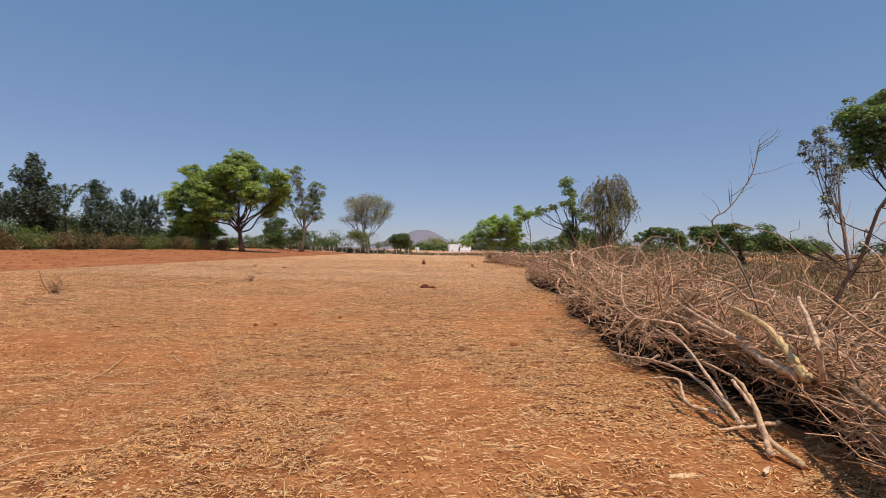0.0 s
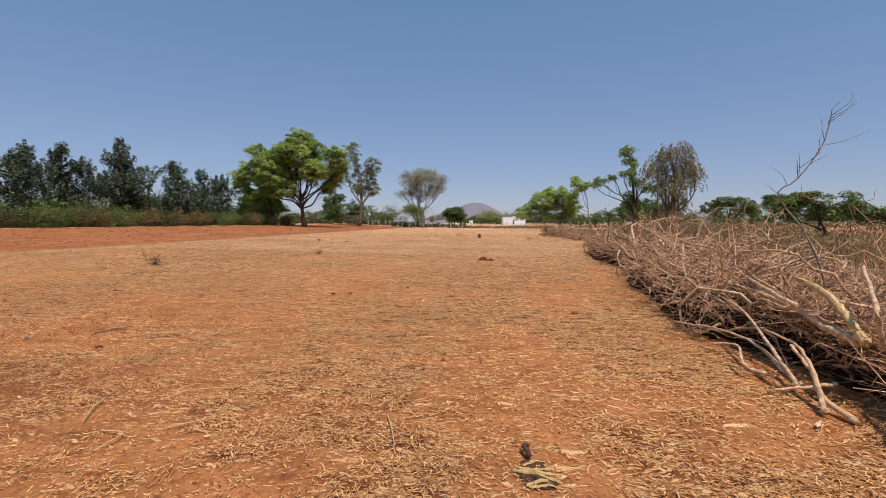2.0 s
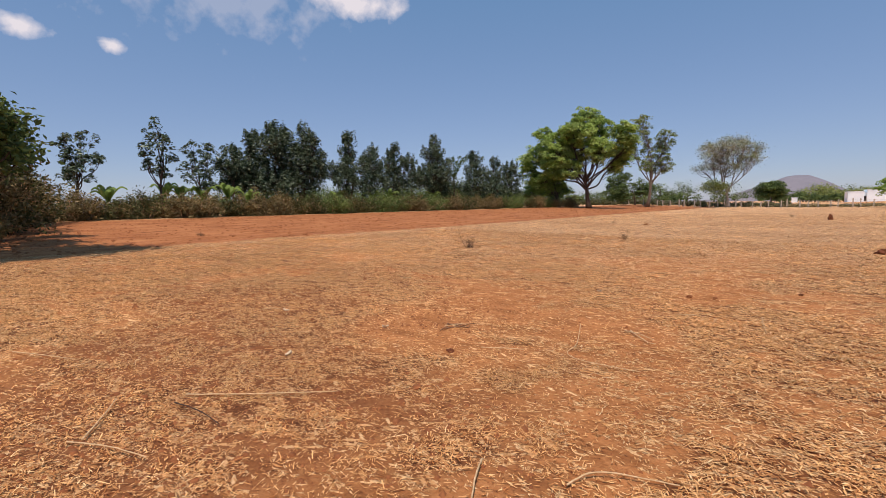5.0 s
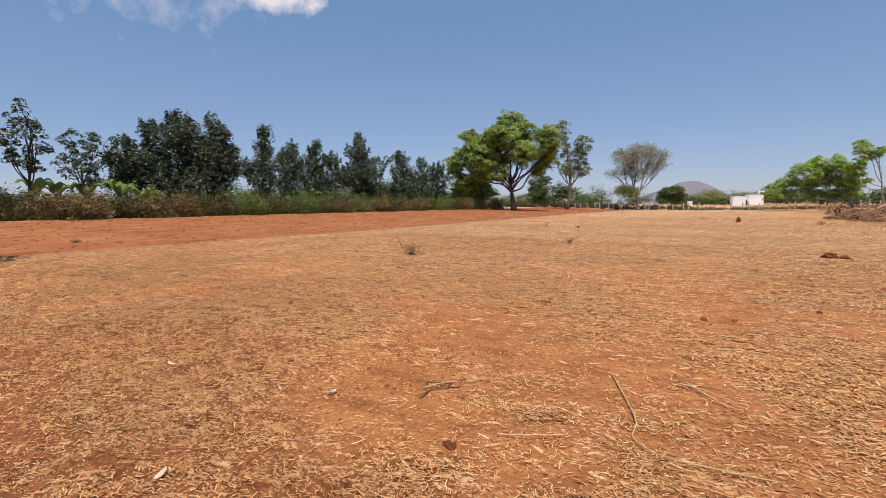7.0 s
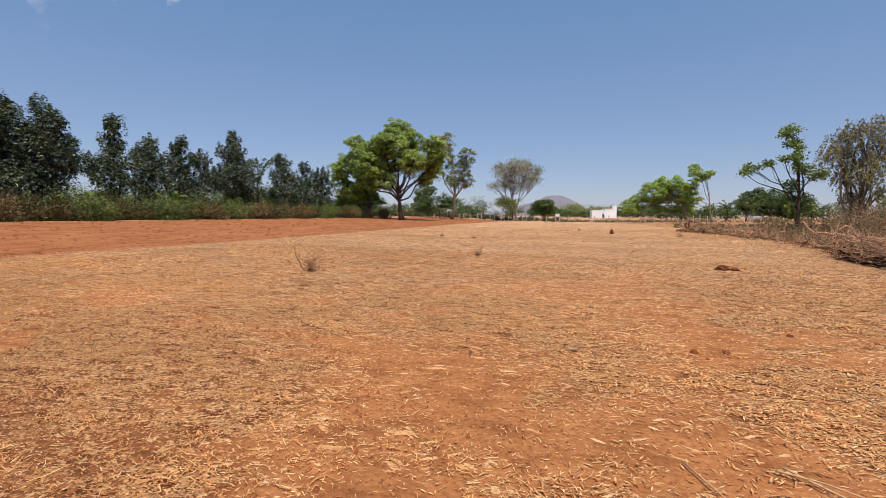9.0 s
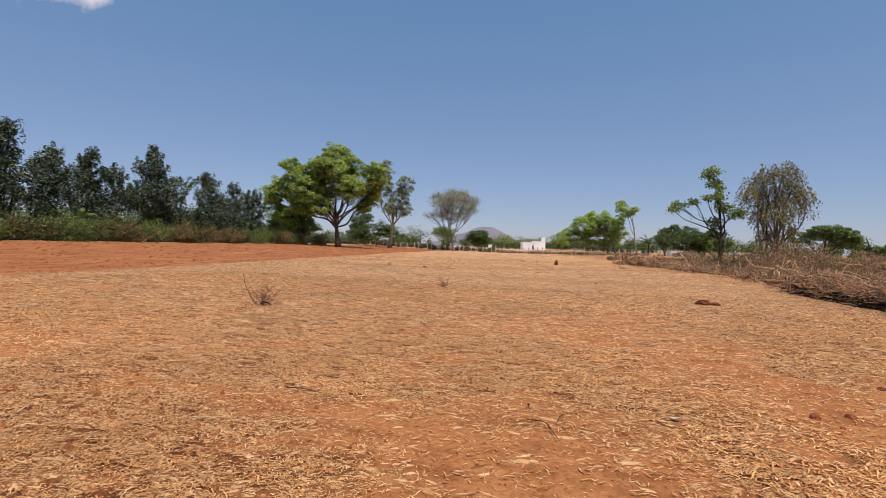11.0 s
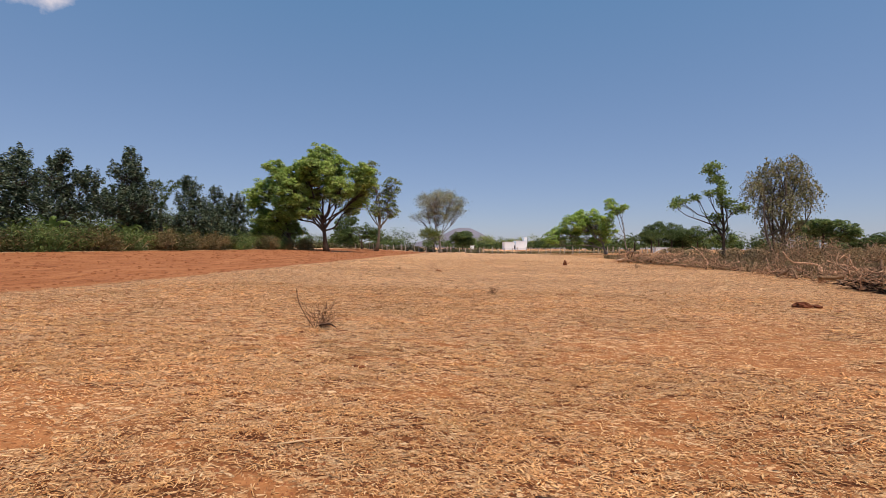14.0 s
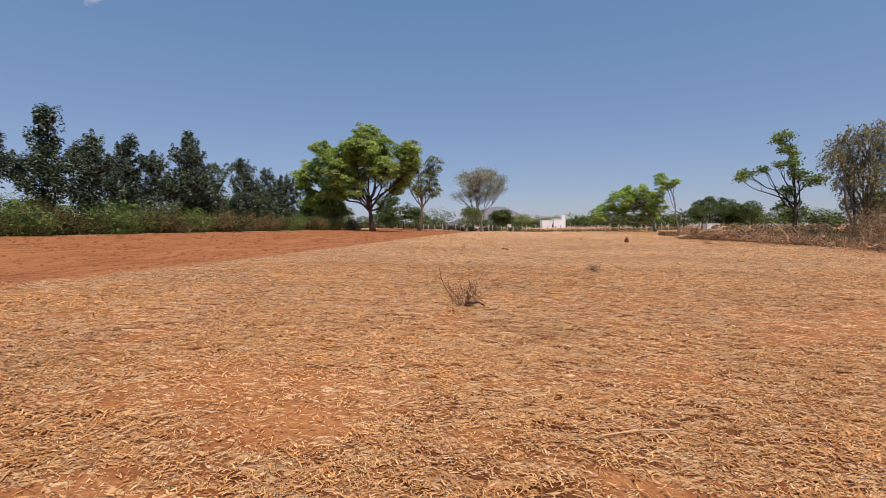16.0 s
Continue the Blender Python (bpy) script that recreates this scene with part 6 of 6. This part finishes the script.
# loose clods over the ploughed strip
g = np.random.default_rng(111)
n = 4200
x, y = g.uniform(-37, -19.8, n), 3 + 100 * g.random(n) ** 1.8
ok = plough_share(x, y) > 0.3
x, y = x[ok], y[ok]
n = len(x)
r = (0.015 + np.minimum(g.exponential(0.018, n), 0.06)) * (1 + y / 80)
a8 = np.array([(-1, -1, -0.5), (1, -1, -0.5), (1, 1, -0.5), (-1, 1, -0.5), (-0.6, -0.6, 0.6), (0.6, -0.6, 0.6), (0.6, 0.6, 0.6), (-0.6, 0.6, 0.6)])
v = np.stack([x, y, surface(x, y)], 1)[:, None] + a8[None] * r[:, None, None] * g.uniform(0.6, 1.2, (n, 8, 3))
b = (np.arange(n) * 8)[:, None]
q = np.concatenate([b + f for f in ([0, 1, 5, 4], [1, 2, 6, 5], [2, 3, 7, 6], [3, 0, 4, 7], [4, 5, 6, 7])])
tagged(new("clods", mesh_of("clods", v.reshape(-1, 3), q, CLOD)), "loose red clods over the ploughed strip", "clods", kind="stuff")


# ---- clouds ----
def cloud_material(name, thick, low, high):
    m, n, l, b = material(name, 1.0)
    c = n.new("ShaderNodeTexCoord")
    mp = n.new("ShaderNodeMapping")
    mp.inputs["Location"].default_value = (-1, -1, 0)
    mp.inputs["Scale"].default_value = (2, 2, 0)
    l.new(c.outputs["Generated"], mp.inputs["Vector"])
    ball = n.new("ShaderNodeTexGradient")
    ball.gradient_type = "SPHERICAL"
    l.new(mp.outputs[0], ball.inputs["Vector"])
    puff = noise_at(n, l, 0.006, 8.0, rough=0.55)
    s = n.new("ShaderNodeMath")
    s.operation = "MULTIPLY_ADD"
    l.new(ball.outputs["Fac"], s.inputs[0])
    s.inputs[1].default_value = 0.55
    l.new(puff, s.inputs[2])
    cover = ramp(n, [(low, (0, 0, 0)), (high, (thick, thick, thick))])
    l.new(s.outputs[0], cover.inputs[0])
    # the sheet glows by itself in place of sunlight on a cloud
    e = n.new("ShaderNodeEmission")
    e.inputs["Color"].default_value = (0.93, 0.93, 0.95, 1)
    e.inputs["Strength"].default_value = 0.85
    t = n.new("ShaderNodeBsdfTransparent")
    x = n.new("ShaderNodeMixShader")
    l.new(cover.outputs[0], x.inputs[0])
    l.new(t.outputs[0], x.inputs[1])
    l.new(e.outputs[0], x.inputs[2])
    l.new(x.outputs[0], n["Material Output"].inputs["Surface"])
    return m


CLOUD = cloud_material("thin_white_cloud", 0.85, 0.62, 0.94)
# added glowing sheet that lifts the brightness of the left sky
SKY_GLOW = cloud_material("faint_sky_glow", 0.24, 0.80, 1.18)


def cloud(way, half_w, half_h, seed, mat=CLOUD, label="small thin white cloud in a hazy sky"):
    """A thin cloud, or the added sky glow, far off, square to the way from the field."""
    g = np.random.default_rng(seed)
    w = Vector(way).normalized()
    r = w.cross(Vector((0, 0, 1))).normalized()
    u = r.cross(w)
    centre = w * 3000
    s = np.linspace(-1, 1, 13)
    A, B = np.meshgrid(s, s)
    ob = new("cloud", mesh_of("cloud", np.stack([A * half_w, B * half_h, g.normal(0, 4, A.shape)], -1).reshape(-1, 3),
             np.array([[i * 13 + j, i * 13 + j + 1, (i + 1) * 13 + j + 1, (i + 1) * 13 + j] for i in range(12) for j in range(12)]), mat, True))
    ob.matrix_world = Matrix(((r.x, u.x, w.x, centre.x), (r.y, u.y, w.y, centre.y), (r.z, u.z, w.z, centre.z), (0, 0, 0, 1)))
    ob.visible_shadow = False
    tagged(ob, label, "cloud", kind="structure")


cloud((-0.70, 0.604, 0.387), 400, 115, 1)
cloud((-0.945, 0.165, 0.285), 150, 70, 2)
cloud((-0.915, 0.275, 0.275), 85, 50, 3)
cloud((-0.86, 0.42, 0.40), 1300, 560, 4, SKY_GLOW, "faint wide glowing sheet added to brighten the left sky")
